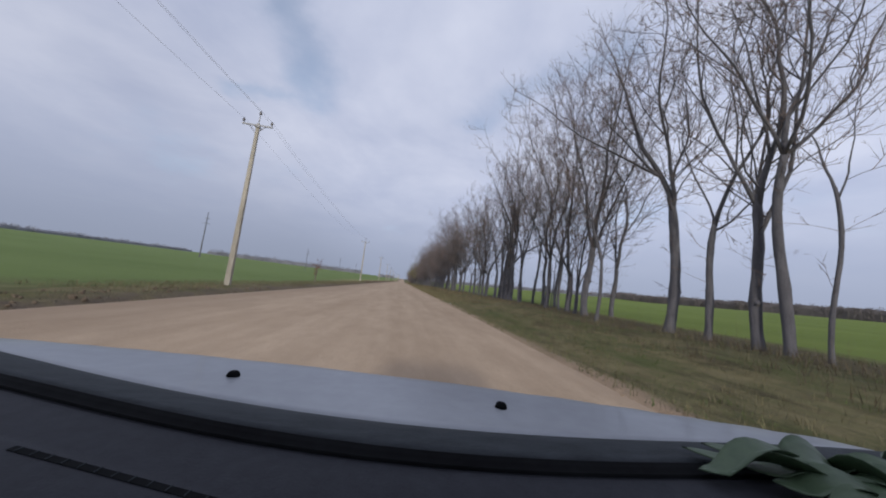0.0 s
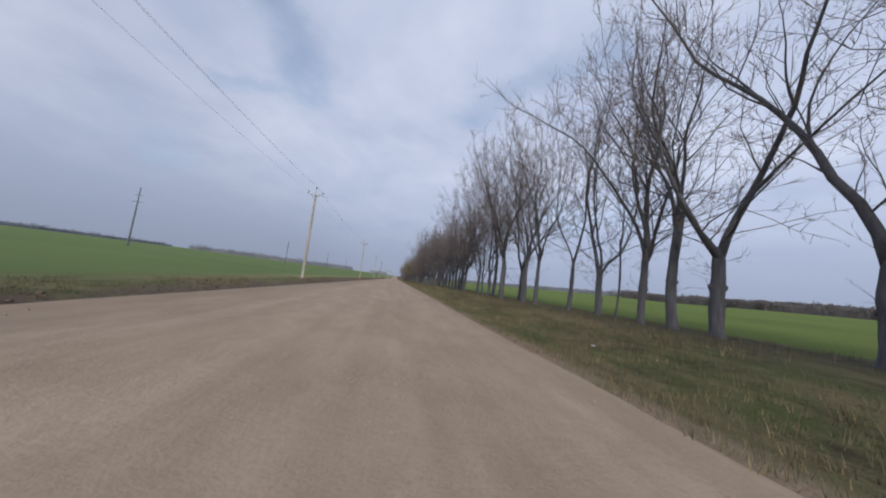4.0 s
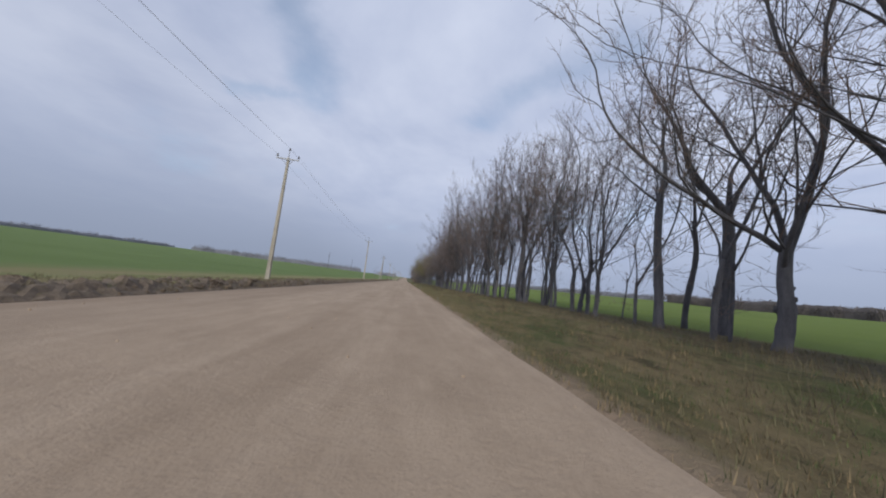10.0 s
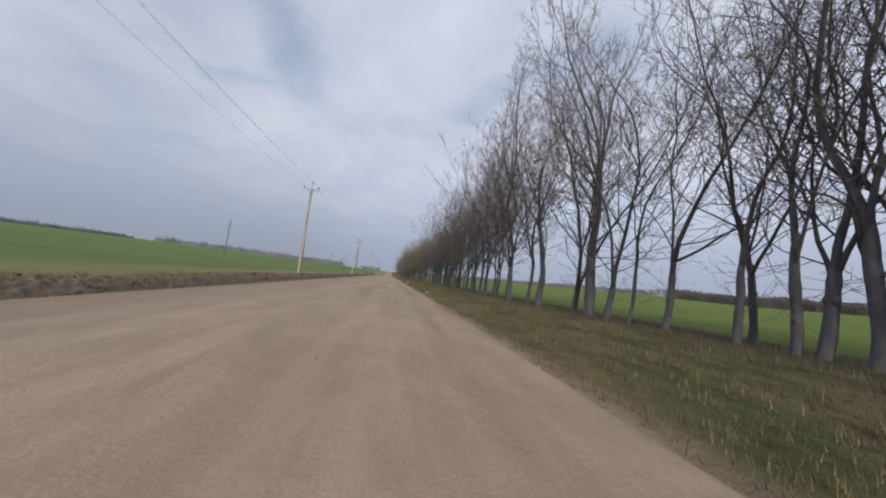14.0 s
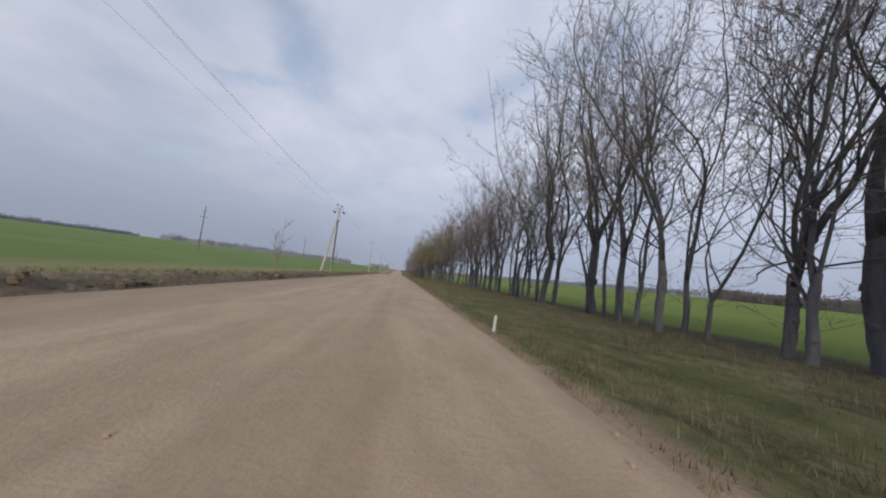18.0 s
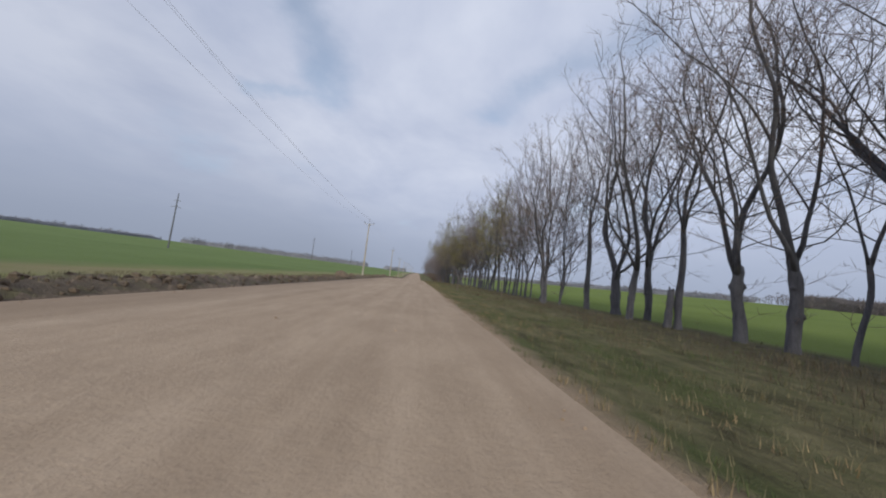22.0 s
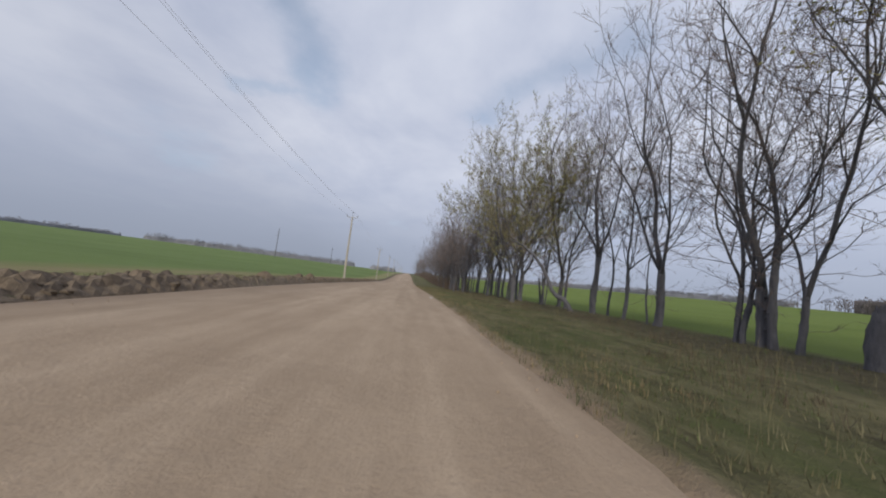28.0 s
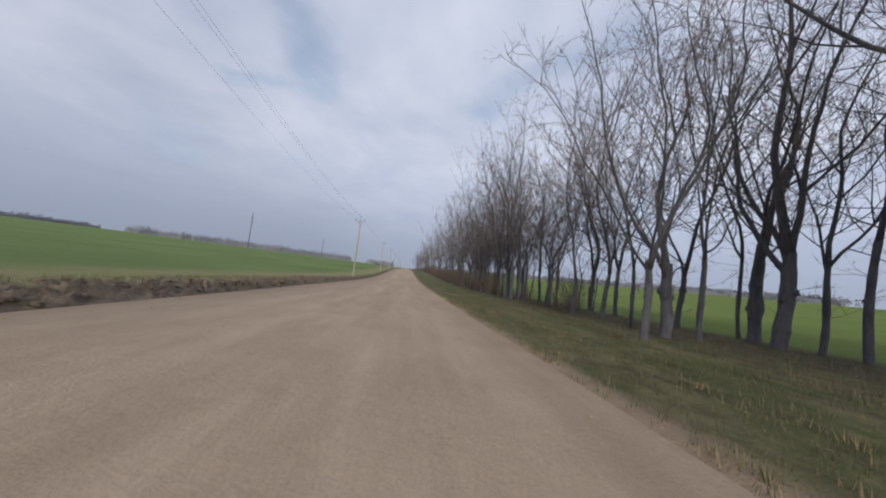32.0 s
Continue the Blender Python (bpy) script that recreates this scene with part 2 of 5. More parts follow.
def road_material():
    """Packed sandy gravel with paler wheel tracks, washed streaks and loose stones."""
    m, tree, b = material("packed_gravel", 0.93)
    b.inputs["Specular IOR Level"].default_value = 0.2
    p = position(tree)
    streak = noise_node(tree, position(tree, (1.1, 0.05, 1)), 1.0, 5, 0.6)
    patch = noise_node(tree, position(tree, (0.5, 0.12, 1)), 1.0, 5, 0.6)
    grit = noise_node(tree, p, 28.0, 5, 0.75)
    f = math_node(tree, "ADD", math_node(tree, "MULTIPLY", streak, 0.62), math_node(tree, "MULTIPLY", patch, 0.38))
    col = mix_node(tree, ramp_node(tree, f, [(0.28, 0.0), (0.72, 1.0)]), (0.335, 0.245, 0.166), (0.528, 0.404, 0.288))
    col = mix_node(tree, ramp_node(tree, grit, [(0.32, 0.28), (0.5, 0.0)]), col, (0.20, 0.145, 0.098))
    col = mix_node(tree, ramp_node(tree, grit, [(0.60, 0.0), (0.75, 0.35)]), col, (0.44, 0.36, 0.28))
    # blotches of damp fines, and a darker gravel tone towards the left edge
    blot = noise_node(tree, position(tree, (1.0, 0.45, 1)), 1.4, 6, 0.68)
    col = mix_node(tree, ramp_node(tree, blot, [(0.38, 0.26), (0.58, 0.0)]), col, (0.235, 0.168, 0.112))
    sep = tree.nodes.new("ShaderNodeSeparateXYZ")
    wire(tree, p, sep.inputs[0])
    off = math_node(tree, "MULTIPLY", math_node(tree, "ADD", sep.outputs[0], math_node(tree, "MULTIPLY", noise_node(tree, position(tree, (0.6, 0.2, 1)), 1.0, 5, 0.65), 3.0)), -0.1)
    col = mix_node(tree, ramp_node(tree, off, [(0.22, 0.0), (0.56, 0.55)]), col, (0.215, 0.156, 0.106))
    wire(tree, col, b.inputs["Base Color"])
    bump(tree, b, math_node(tree, "ADD", grit, math_node(tree, "MULTIPLY", noise_node(tree, p, 4.0, 4, 0.6), 2.0)), 0.55, 0.022)
    return m


GROUND, ROAD = ground_material(), road_material()
BARK = plain("grey_brown_bark", (0.068, 0.065, 0.073), (0.155, 0.148, 0.158), 2.6, 0.95, 0, 0.05, (3, 3, 0.6))
TWIG = plain("reddish_grey_twigs", (0.120, 0.088, 0.077), (0.225, 0.168, 0.147), 0.8, 0.9, 0, 0, (1, 1, 1), 0.25)
BUDS = plain("olive_spring_buds", (0.19, 0.19, 0.05), (0.32, 0.29, 0.09), 2.0, 0.8, 0, 0, (1, 1, 1), 0.3)
BRUSH = plain("brown_brushwood", (0.085, 0.062, 0.047), (0.180, 0.132, 0.102), 0.8, 0.9, 0, 0, (1, 1, 1), 0.25)
RUST_LEAF = plain("dry_russet_leaves", (0.12, 0.05, 0.03), (0.24, 0.11, 0.06), 4.0, 0.85, 0, 0, (1, 1, 1), 0.3)
CONCRETE = plain("weathered_concrete", (0.25, 0.226, 0.184), (0.46, 0.415, 0.345), 1.1, 0.9, 0, 0.004, (2, 2, 0.5))
OLDMAST = plain("dark_grey_mast", (0.085, 0.088, 0.095), (0.150, 0.153, 0.162), 1.0, 0.8)
STEEL = plain("galvanised_steel", (0.16, 0.16, 0.165), (0.30, 0.30, 0.31), 6.0, 0.55, 0.6)
GLASSY = plain("dark_glazed_insulator", (0.05, 0.045, 0.045), (0.12, 0.10, 0.09), 9.0, 0.25)
WIRE = plain("dull_aluminium_wire", (0.46, 0.47, 0.50), (0.58, 0.59, 0.62), 3.0, 0.5, 0.2)
STRAW = plain("dry_grass_blades", (0.084, 0.076, 0.037), (0.195, 0.166, 0.088), 0.7, 0.9, 0, 0, (1, 1, 1), 0.35)
GREEN = plain("spring_grass_blades", (0.052, 0.076, 0.020), (0.112, 0.138, 0.044), 0.7, 0.85, 0, 0, (1, 1, 1), 0.3)
SOIL = plain("turned_brown_soil", (0.072, 0.053, 0.037), (0.225, 0.168, 0.113), 5.0, 0.97, 0, 0.04, (1, 1, 1), 0.2)
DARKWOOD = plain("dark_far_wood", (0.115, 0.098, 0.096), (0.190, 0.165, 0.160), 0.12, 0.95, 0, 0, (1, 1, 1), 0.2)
# bare far trees; the pale blue-grey of distance haze is in their colour
HAZEWOOD = plain("haze_tinted_far_wood", (0.195, 0.198, 0.228), (0.295, 0.295, 0.328), 0.12, 0.95, 0, 0, (1, 1, 1), 0.2)
LITTER = plain("white_litter", (0.55, 0.55, 0.54), (0.75, 0.75, 0.74), 12.0, 0.6)
WOODPOST = plain("grey_weathered_wood", (0.10, 0.08, 0.065), (0.22, 0.19, 0.155), 5.0, 0.9, 0, 0.006, (3, 3, 0.5))
WHITEPOST = plain("white_painted_post", (0.36, 0.35, 0.33), (0.58, 0.57, 0.55), 6.0, 0.7)


# ---- mesh helpers ----
class Shape:
    """Collects vertices and faces for one mesh."""

    def __init__(self):
        self.v, self.f = [], []

    def tube(self, pts, radii, sides, cap=True):
        rings = []
        last = None
        n = len(pts)
        for i in range(n):
            d = (pts[min(i + 1, n - 1)] - pts[max(i - 1, 0)]).normalized()
            if last is None:
                last = d.orthogonal().normalized()
            u = (last - d * last.dot(d))
            u = u.normalized() if u.length > 1e-6 else d.orthogonal().normalized()
            last = u
            w = d.cross(u)
            if i == n - 1 and radii[i] < 1e-4:
                rings.append([len(self.v)])
                self.v.append(tuple(pts[i]))
                continue
            ring = []
            for k in range(sides):
                a = 2 * math.pi * k / sides
                ring.append(len(self.v))
                self.v.append(tuple(pts[i] + (u * math.cos(a) + w * math.sin(a)) * radii[i]))
            rings.append(ring)
        for a, b in zip(rings, rings[1:]):
            for k in range(sides):
                j = (k + 1) % sides
                if len(b) == 1:
                    self.f.append((a[k], a[j], b[0]))
                else:
                    self.f.append((a[k], a[j], b[j], b[k]))
        if cap and len(rings[-1]) > 2:
            self.f.append(tuple(rings[-1]))
        if cap and len(rings[0]) > 2:
            self.f.append(tuple(reversed(rings[0])))

    def sliver(self, p, q, w, side):
        """One thin pointed twig end."""
        i = len(self.v)
        self.v += [tuple(p + side * w), tuple(p - side * w), tuple(q)]
        self.f.append((i, i + 1, i + 2))

    def box(self, cx, cy, cz, sx, sy, sz, top=1.0):
        """A box on its base at cz, its top smaller by the factor top."""
        i = len(self.v)
        for z, k in ((cz, 1.0), (cz + sz, top)):
            for a, b in ((-1, -1), (1, -1), (1, 1), (-1, 1)):
                self.v.append((cx + a * sx / 2 * k, cy + b * sy / 2 * k, z))
        for q in ((3, 2, 1, 0), (4, 5, 6, 7), (0, 1, 5, 4), (1, 2, 6, 5), (2, 3, 7, 6), (3, 0, 4, 7)):
            self.f.append(tuple(i + k for k in q))

    def turned(self, at, profile, sides=10):
        """A turned body: rings of (radius, height) above the point at."""
        base = len(self.v)
        for r, z in profile:
            for k in range(sides):
                a = 2 * math.pi * k / sides
                self.v.append((at[0] + r * math.cos(a), at[1] + r * math.sin(a), at[2] + z))
        for i in range(len(profile) - 1):
            for k in range(sides):
                j = (k + 1) % sides
                self.f.append((base + i * sides + k, base + i * sides + j, base + (i + 1) * sides + j, base + (i + 1) * sides + k))
        self.f.append(tuple(base + k for k in reversed(range(sides))))
        self.f.append(tuple(base + (len(profile) - 1) * sides + k for k in range(sides)))

    def mesh(self, name, mat, smooth=False):
        me = bpy.data.meshes.new(name)
        me.from_pydata(self.v, [], self.f)
        me.materials.append(mat)
        if smooth:
            me.polygons.foreach_set("use_smooth", [True] * len(me.polygons))
        me.update()
        return me


def part(name, shape, mat, parent=None, label="", smooth=False):
    ob = new(name, shape.mesh(name, mat, smooth))
    if parent is not None:
        ob.parent = parent
    if label:
        ob["label"] = label
    return ob


def thing(name, label, category, group="", m=None):
    ob = tagged(new(name), label, category, group)
    ob.empty_display_size = 0.2
    if m is not None:
        ob.matrix_basis = m
    return ob


# ---- ground ----
ROAD_L = -7.0


def road_r(y):
    """The road's edge on the side of the trees; the carriageway narrows slowly."""
    return 3.2 - 0.0046 * min(300.0, max(0.0, y))


def smoothstep(a, b, x):
    t = min(1.0, max(0.0, (x - a) / (b - a)))
    return t * t * (3 - 2 * t)


def rise(y):
    """The road climbs a little towards the far end."""
    return -dip(y) if y < 300 else 0.009 * min(y - 300, 1200) * smoothstep(300, 420, y) - dip(y)


def land(x, y):
    """Height of the ground sheet."""
    z = rise(y)
    if x < ROAD_L:
        d = ROAD_L - x
        n = noise.noise((x * 0.9, y * 0.55, 3.1)) * 0.16 + noise.noise((x * 2.3, y * 1.7, 8.0)) * 0.09
        bank = smoothstep(0.0, 0.7, d) * (1 - 0.45 * smoothstep(1.3, 2.6, d))
        k = 0.45 + 0.55 * smoothstep(35, 75, y)
        z += (0.26 * bank + n * bank * (1 - smoothstep(2.2, 4.0, d))) * k
        z += 0.0215 * max(0.0, min(d, 993) - 2.5)
    elif x > road_r(y):
        d = x - road_r(y)
        z += -0.10 * smoothstep(0, 1.0, d) + (0.06 + 0.34 * (1 - smoothstep(110, 165, y))) * smoothstep(1.0, 6.5, d)
        z += noise.noise((x * 0.7, y * 0.5, 1.0)) * 0.07 * smoothstep(0.2, 2.0, d) * (1 - smoothstep(9, 12, d))
        z += 0.026 * max(0.0, min(d, 420) - 12)
    else:
        z -= 0.12
    return z


def spread(stops):
    out = []
    for a, b, step in stops:
        n = max(1, round((b - a) / step))
        out += [a + (b - a) * i / n for i in range(n)]
    return out + [stops[-1][1]]


def build_ground():
    xs = spread([(-4000, -1000, 1000), (-1000, -400, 200), (-400, -100, 60), (-100, -30, 14), (-30, -12, 3), (-12, -9.5, 0.6), (-9.5, -7.0, 0.25), (-7.0, 1.6, 4.3),
                 (1.6, 5, 0.34), (5, 14, 0.9), (14, 40, 6), (40, 120, 20), (120, 400, 70), (400, 1000, 200), (1000, 4000, 1000)])
    ys = spread([(-600, -60, 90), (-60, -10, 10), (-10, 345, 0.6), (345, 460, 5), (460, 1000, 45), (1000, 4500, 500)])
    s = Shape()
    s.v = [(x, y, land(x, y)) for y in ys for x in xs]
    w = len(xs)
    s.f = [(j * w + i, j * w + i + 1, j * w + w + i + 1, j * w + w + i) for j in range(len(ys) - 1) for i in range(w - 1)]
    tagged(part("ground", s, GROUND, None, "", True), "flat farmland with green winter crop and rough grassy verges", "ground", "", "structure")


def build_road():
    ys = spread([(-60, -10, 5), (-10, 345, 0.7), (345, 600, 6), (600, 1600, 50)])
    cols = 26
    s = Shape()
    for y in ys:
        for i in range(cols + 1):
            k = i / cols
            x = ROAD_L - 0.25 + (road_r(y) - ROAD_L + 0.5) * k
            edge = noise.noise((x * 0.2, y * 0.22, 5.0)) * 0.5 + noise.noise((x, y * 1.3, 2.0)) * 0.12
            if i in (0, cols):
                x += edge
            z = 0.05 * (1 - (2 * k - 1) ** 2) + rise(y)
            z += noise.noise((x * 0.8, y * 0.25, 7.0)) * 0.012 + noise.noise((x * 2.6, y * 1.1, 9.0)) * 0.006
            for rut in (-2.7, -1.2, 0.0, 1.45):
                z -= 0.018 * math.exp(-((x - rut) / 0.28) ** 2)
            if i in (0, cols):
                z -= 0.16
            s.v.append((x, y, z))
    w = cols + 1
    s.f = [(j * w + i, j * w + i + 1, j * w + w + i + 1, j * w + w + i) for j in range(len(ys) - 1) for i in range(cols)]
    tagged(part("road", s, ROAD, None, "", True), "straight unpaved road of packed sandy gravel", "road", "", "structure")


build_ground()
build_road()


# ---- trees ----
SIDE, DEEP = Vector((0.74, -0.67, 0)), Vector((0.67, 0.74, 0))


def lump(s, rng, at, r, flat=0.85):
    """One uneven clod."""
    i = len(s.v)
    rows, cols = 3, 6
    for a in range(rows + 1):
        th = math.pi * a / rows
        for b in range(cols):
            ph = 2 * math.pi * b / cols + 0.4 * a
            k = r * rng.uniform(0.72, 1.2)
            s.v.append((at[0] + k * math.sin(th) * math.cos(ph), at[1] + k * math.sin(th) * math.sin(ph), at[2] + k * flat * math.cos(th)))
    for a in range(rows):
        for b in range(cols):
            c = (b + 1) % cols
            s.f.append((i + a * cols + b, i + a * cols + c, i + (a + 1) * cols + c, i + (a + 1) * cols + b))


def bend(rng, p, d, length, n, wander, lift):
    """A wandering line from p along d."""
    pts = [p.copy()]
    d = d.normalized()
    for i in range(n):
        d = (d + Vector((rng.uniform(-1, 1), rng.uniform(-1, 1), rng.uniform(-0.6, 0.6))) * wander + Vector((0, 0, lift))).normalized()
        p = p + d * (length / n)
        pts.append(p)
    return pts


def aside(rng, d, angle):
    """A way that leaves d by the angle, to a random side."""
    o = d.orthogonal().normalized()
    o = Matrix.Rotation(rng.uniform(0, 2 * math.pi), 3, d.normalized()) @ o
    return (d.normalized() * math.cos(angle) + o * math.sin(angle)).normalized()


def taper(a, b, n):
    return [a + (b - a) * (i / n) ** 0.75 for i in range(n + 1)]


def grow(rng, p, d, length, n, wander, lift, hold=0.45, home=0.0):
    """A branch line with bends, that turns upright as it goes; hold: how long a bend lasts; home: how soon it takes up its way again."""
    pts, d, c = [p.copy()], d.normalized(), Vector((0, 0, 0))
    way = d.copy()
    for i in range(n):
        c = c * hold + Vector((rng.uniform(-1, 1), rng.uniform(-1, 1), rng.uniform(-0.7, 0.7))) * wander
        way = (way + Vector((0, 0, lift))).normalized()
        d = (d * (1 - home) + way * home + c + Vector((0, 0, lift))).normalized()
        p = p + d * (length / n)
        pts.append(p)
    return pts


def roughen(rng, shape, first, amount):
    """Uneven bark outline from the given vertex on."""
    for i in range(first, len(shape.v)):
        x, y, z = shape.v[i]
        shape.v[i] = (x + rng.uniform(-amount, amount), y + rng.uniform(-amount, amount), z)


def norm(a):
    return a / np.maximum(np.linalg.norm(a, axis=-1, keepdims=True), 1e-6)


def twigs(g, crown, buds, lines, many, width, budded):
    """Fine forked twigs along the branches: each a two-piece shoot with side shoots."""
    P, D = [], []
    for lp, length, level in lines:
        n = int(many * length * (0.5, 0.9, 1.3)[level]) + (level > 0)
        start = (0.5, 0.25, 0.1)[level]
        last = len(lp) - 1
        for s in (start + (1 - start) * g.random(n) ** 0.75) * last:
            k = min(int(s), last - 1)
            a = lp[k + 1] - lp[k]
            P.append(lp[k] + a * (s - k))
            D.append(a)
        if level > 0:
            P.append(lp[-1])
            D.append(lp[-1] - lp[-2])
    p, d = np.array([tuple(q) for q in P]), norm(np.array([tuple(q) for q in D]))
    n = len(p)
    d = norm(d * 0.8 + norm(g.normal(0, 1, (n, 3))) * g.uniform(0.35, 1.0, (n, 1)) + np.array((0, 0, 0.18)))
    ln = g.uniform(0.25, 0.9, (n, 1))
    mid = p + d * ln * 0.5
    end = mid + norm(d + g.uniform(-0.32, 0.32, (n, 3)) + np.array((0, 0, 0.14))) * ln * 0.5
    o = norm(np.cross(d, g.normal(0, 1, (n, 3))))
    base = len(crown.v)
    i = base + np.arange(n)[:, None] * 3
    crown.v += np.stack([p + o * width, p - o * width, end], 1).reshape(-1, 3).tolist()
    crown.f += (i + np.array((0, 1, 2))).tolist()
    for j in range(3):
        f = g.uniform(0.15, 0.95, (n, 1))
        q = np.where(f < 0.5, p + (mid - p) * f * 2, mid + (end - mid) * (f * 2 - 1))
        w = norm(d + norm(g.normal(0, 1, (n, 3))) * 0.75 + np.array((0, 0, 0.15))) * ln * g.uniform(0.2, 0.5, (n, 1))
        o = norm(np.cross(w, g.normal(0, 1, (n, 3)))) * width * 0.75
        i = len(crown.v) + np.arange(n)[:, None] * 3
        crown.v += np.stack([q + o, q - o, q + w], 1).reshape(-1, 3).tolist()
        crown.f += (i + np.array((0, 1, 2))).tolist()
        if budded and j < 3:
            c = q + w * g.uniform(0.3, 1.0, (n, 1))
            a = g.uniform(-1, 1, (n, 3)) * 0.10
            o = norm(np.cross(a, g.normal(0, 1, (n, 3)))) * 0.045
            i = len(buds.v) + np.arange(n)[:, None] * 3
            buds.v += np.stack([c + o, c - o, c + a], 1).reshape(-1, 3).tolist()
            buds.f += (i + np.array((0, 1, 2))).tolist()


def make_tree(seed, height, radius, fork, lean, tilts, density=1.0, budded=False, room=1.0):
    """A bare roadside tree. fork: height at which the trunk divides; lean: the trunk's; tilts: those of the stems above the fork."""
    rng, g = random.Random(seed), np.random.default_rng(seed)
    wood, crown, buds = Shape(), Shape(), Shape()
    slim = radius < 0.075
    n = 12
    foot, head = Vector((0, 0, -0.3)), SIDE * math.tan(radians(lean)) * fork + DEEP * rng.uniform(-0.04, 0.04) * fork + Vector((0, 0, fork))
    sway, turn = rng.uniform(-0.035, 0.035) * fork, rng.uniform(-0.02, 0.02) * fork
    pts = [foot.lerp(head, i / n) + SIDE * (sway * math.sin(math.pi * i / n) + turn * math.sin(2 * math.pi * i / n)) for i in range(n + 1)]
    rad = [radius * ((1.42, 1.16)[i] if i < 2 else 1.06 - 0.2 * i / n) * rng.uniform(0.95, 1.06) for i in range(n + 1)]
    if not slim:
        # burrs where the lower limbs were once cut
        for _ in range(rng.randint(2, 6)):
            h = max(0.7, rng.gauss(min(1.9, fork * 0.6), 0.45))
            k = min(n - 1, max(2, int((h + 0.3) / (fork + 0.3) * n)))
            rad[k] *= rng.uniform(1.02, 1.12)
            a = rng.uniform(0, 6.28)
            lump(wood, rng, pts[k] + Vector((math.cos(a), math.sin(a), rng.uniform(-0.15, 0.15))) * rad[k] * 0.8, radius * rng.uniform(0.36, 0.74), rng.uniform(0.8, 1.4))
    if len(tilts) + (not slim) > 1:
        rad[-1] *= 0.66
        rad[-2] *= 0.9
    wood.tube(pts, rad, 10 if not slim else 7)
    roughen(rng, wood, 10, radius * 0.085)
    # stems above the fork
    stems = sorted(tilts, key=abs)
    stems = [(t, rng.uniform(-12, 12)) for t in stems]
    if not slim:
        stems.append((rng.uniform(-12, 12), rng.choice((-1, 1)) * rng.uniform(22, 36)))
    lines = []
    up = (pts[-1] - pts[-2]).normalized()
    share = math.sqrt(sum(0.42 if i else 1.0 for i in range(len(stems))))
    for i, (side, deep) in enumerate(stems):
        d = Vector((0, 0, 1)) + SIDE * math.tan(radians(side)) + DEEP * math.tan(radians(deep))
        wide = max(abs(side), abs(deep))
        reach = height - fork
        length = reach * (1.02 if i == 0 else rng.uniform(0.78, 0.98)) * (1.0 if wide < 30 else 1.0 - (0.3 if radius > 0.22 else 0.5) * min(1, (wide - 30) / 30))
        k = n if i < 2 else n - rng.randint(0, 2)
        r = rad[n // 2] * (0.86 if i == 0 else rng.uniform(0.48, 0.66)) / share ** 0.3 * (1.0 if wide < 45 else 0.8)
        lift = 0.016 if wide < 13 or wide > 62 else 0.055
        start = pts[k] - up * (0.3 + radius)
        if i > 1 and wide > 40:
            # a side limb leaves one of the first stems
            q, qr = lines[rng.randint(0, 1)][:2]
            k = rng.randint(1, 4)
            start, r, length = q[k], min(r, qr[k] * 0.7), length * (1 - 0.5 * k / 13)
        lp = grow(rng, start, d, length, 17, 0.17 if wide < 30 else 0.2, lift, 0.42, 0.2)
        lr = [max(0.010, r * (1 - (j / 17) ** 0.68 * 0.96)) for j in range(18)]
        wood.tube(lp, lr, 7 if i < 3 else 5)
        lines.append((lp, lr, length, 0))
    # each stem divides again on its way up
    for lp, lr, length, _ in list(lines):
        for _ in range(0 if length < 6 else 1 if slim or length < 10 else 2):
            s = rng.uniform(0.12, 0.52)
            k = int(s * 17)
            ax = (lp[k + 1] - lp[k]).normalized()
            ln = length * (1 - s) * rng.uniform(0.72, 0.98)
            sp = grow(rng, lp[k], aside(rng, ax, rng.uniform(0.28, 0.58)), ln, 11, 0.2, 0.045, 0.42, 0.15)
            sr = [max(0.009, lr[k] * 0.62 * (1 - (j / 11) ** 0.72 * 0.95)) for j in range(12)]
            wood.tube(sp, sr, 5, False)
            lines.append((sp, sr, ln, 0))
    # limbs, then branches, in turn round their parent
    for level, gap, part_of, extra, segs in ((0, 1.2, 0.33, 1.35, 6), (1, 0.86, 0.42, 0.45, 3)):
        for lp, lr, length, _ in [q for q in lines if q[3] == level]:
            last = len(lp) - 1
            s = rng.uniform(0.5, 1.2) if level == 0 else rng.uniform(0.25, 0.5)
            az = rng.uniform(0, 6.28)
            while s < length * 0.95:
                f = s / length * last
                k = min(int(f), last - 1)
                ax = (lp[k + 1] - lp[k]).normalized()
                az += 2.4 + rng.uniform(-0.7, 0.7)
                o = Matrix.Rotation(az, 3, ax) @ ax.orthogonal().normalized()
                ang = rng.uniform(0.55, 1.15) * (1.1 - 0.35 * s / length)
                ln = ((length - s) * part_of * rng.uniform(0.5, 1.25) + extra * rng.uniform(0.6, 1.2)) * (room if level == 0 else 1.0)
                sp = grow(rng, lp[k].lerp(lp[k + 1], f - k), ax * math.cos(ang) + o * math.sin(ang), ln, segs, 0.36 if level == 0 else 0.42, 0.10, 0.25, 0.1)
                r0 = max(0.011, min(lr[k] * 0.5, 0.004 + 0.0068 * ln))
                (wood if level == 0 else crown).tube(sp, taper(r0, 0.006, segs), 4 if level == 0 and not slim else 3, False)
                lines.append((sp, taper(r0, 0.006, segs), ln, level + 1))
                s += gap * rng.uniform(0.6, 1.5) / (density if level == 1 else 1.0)
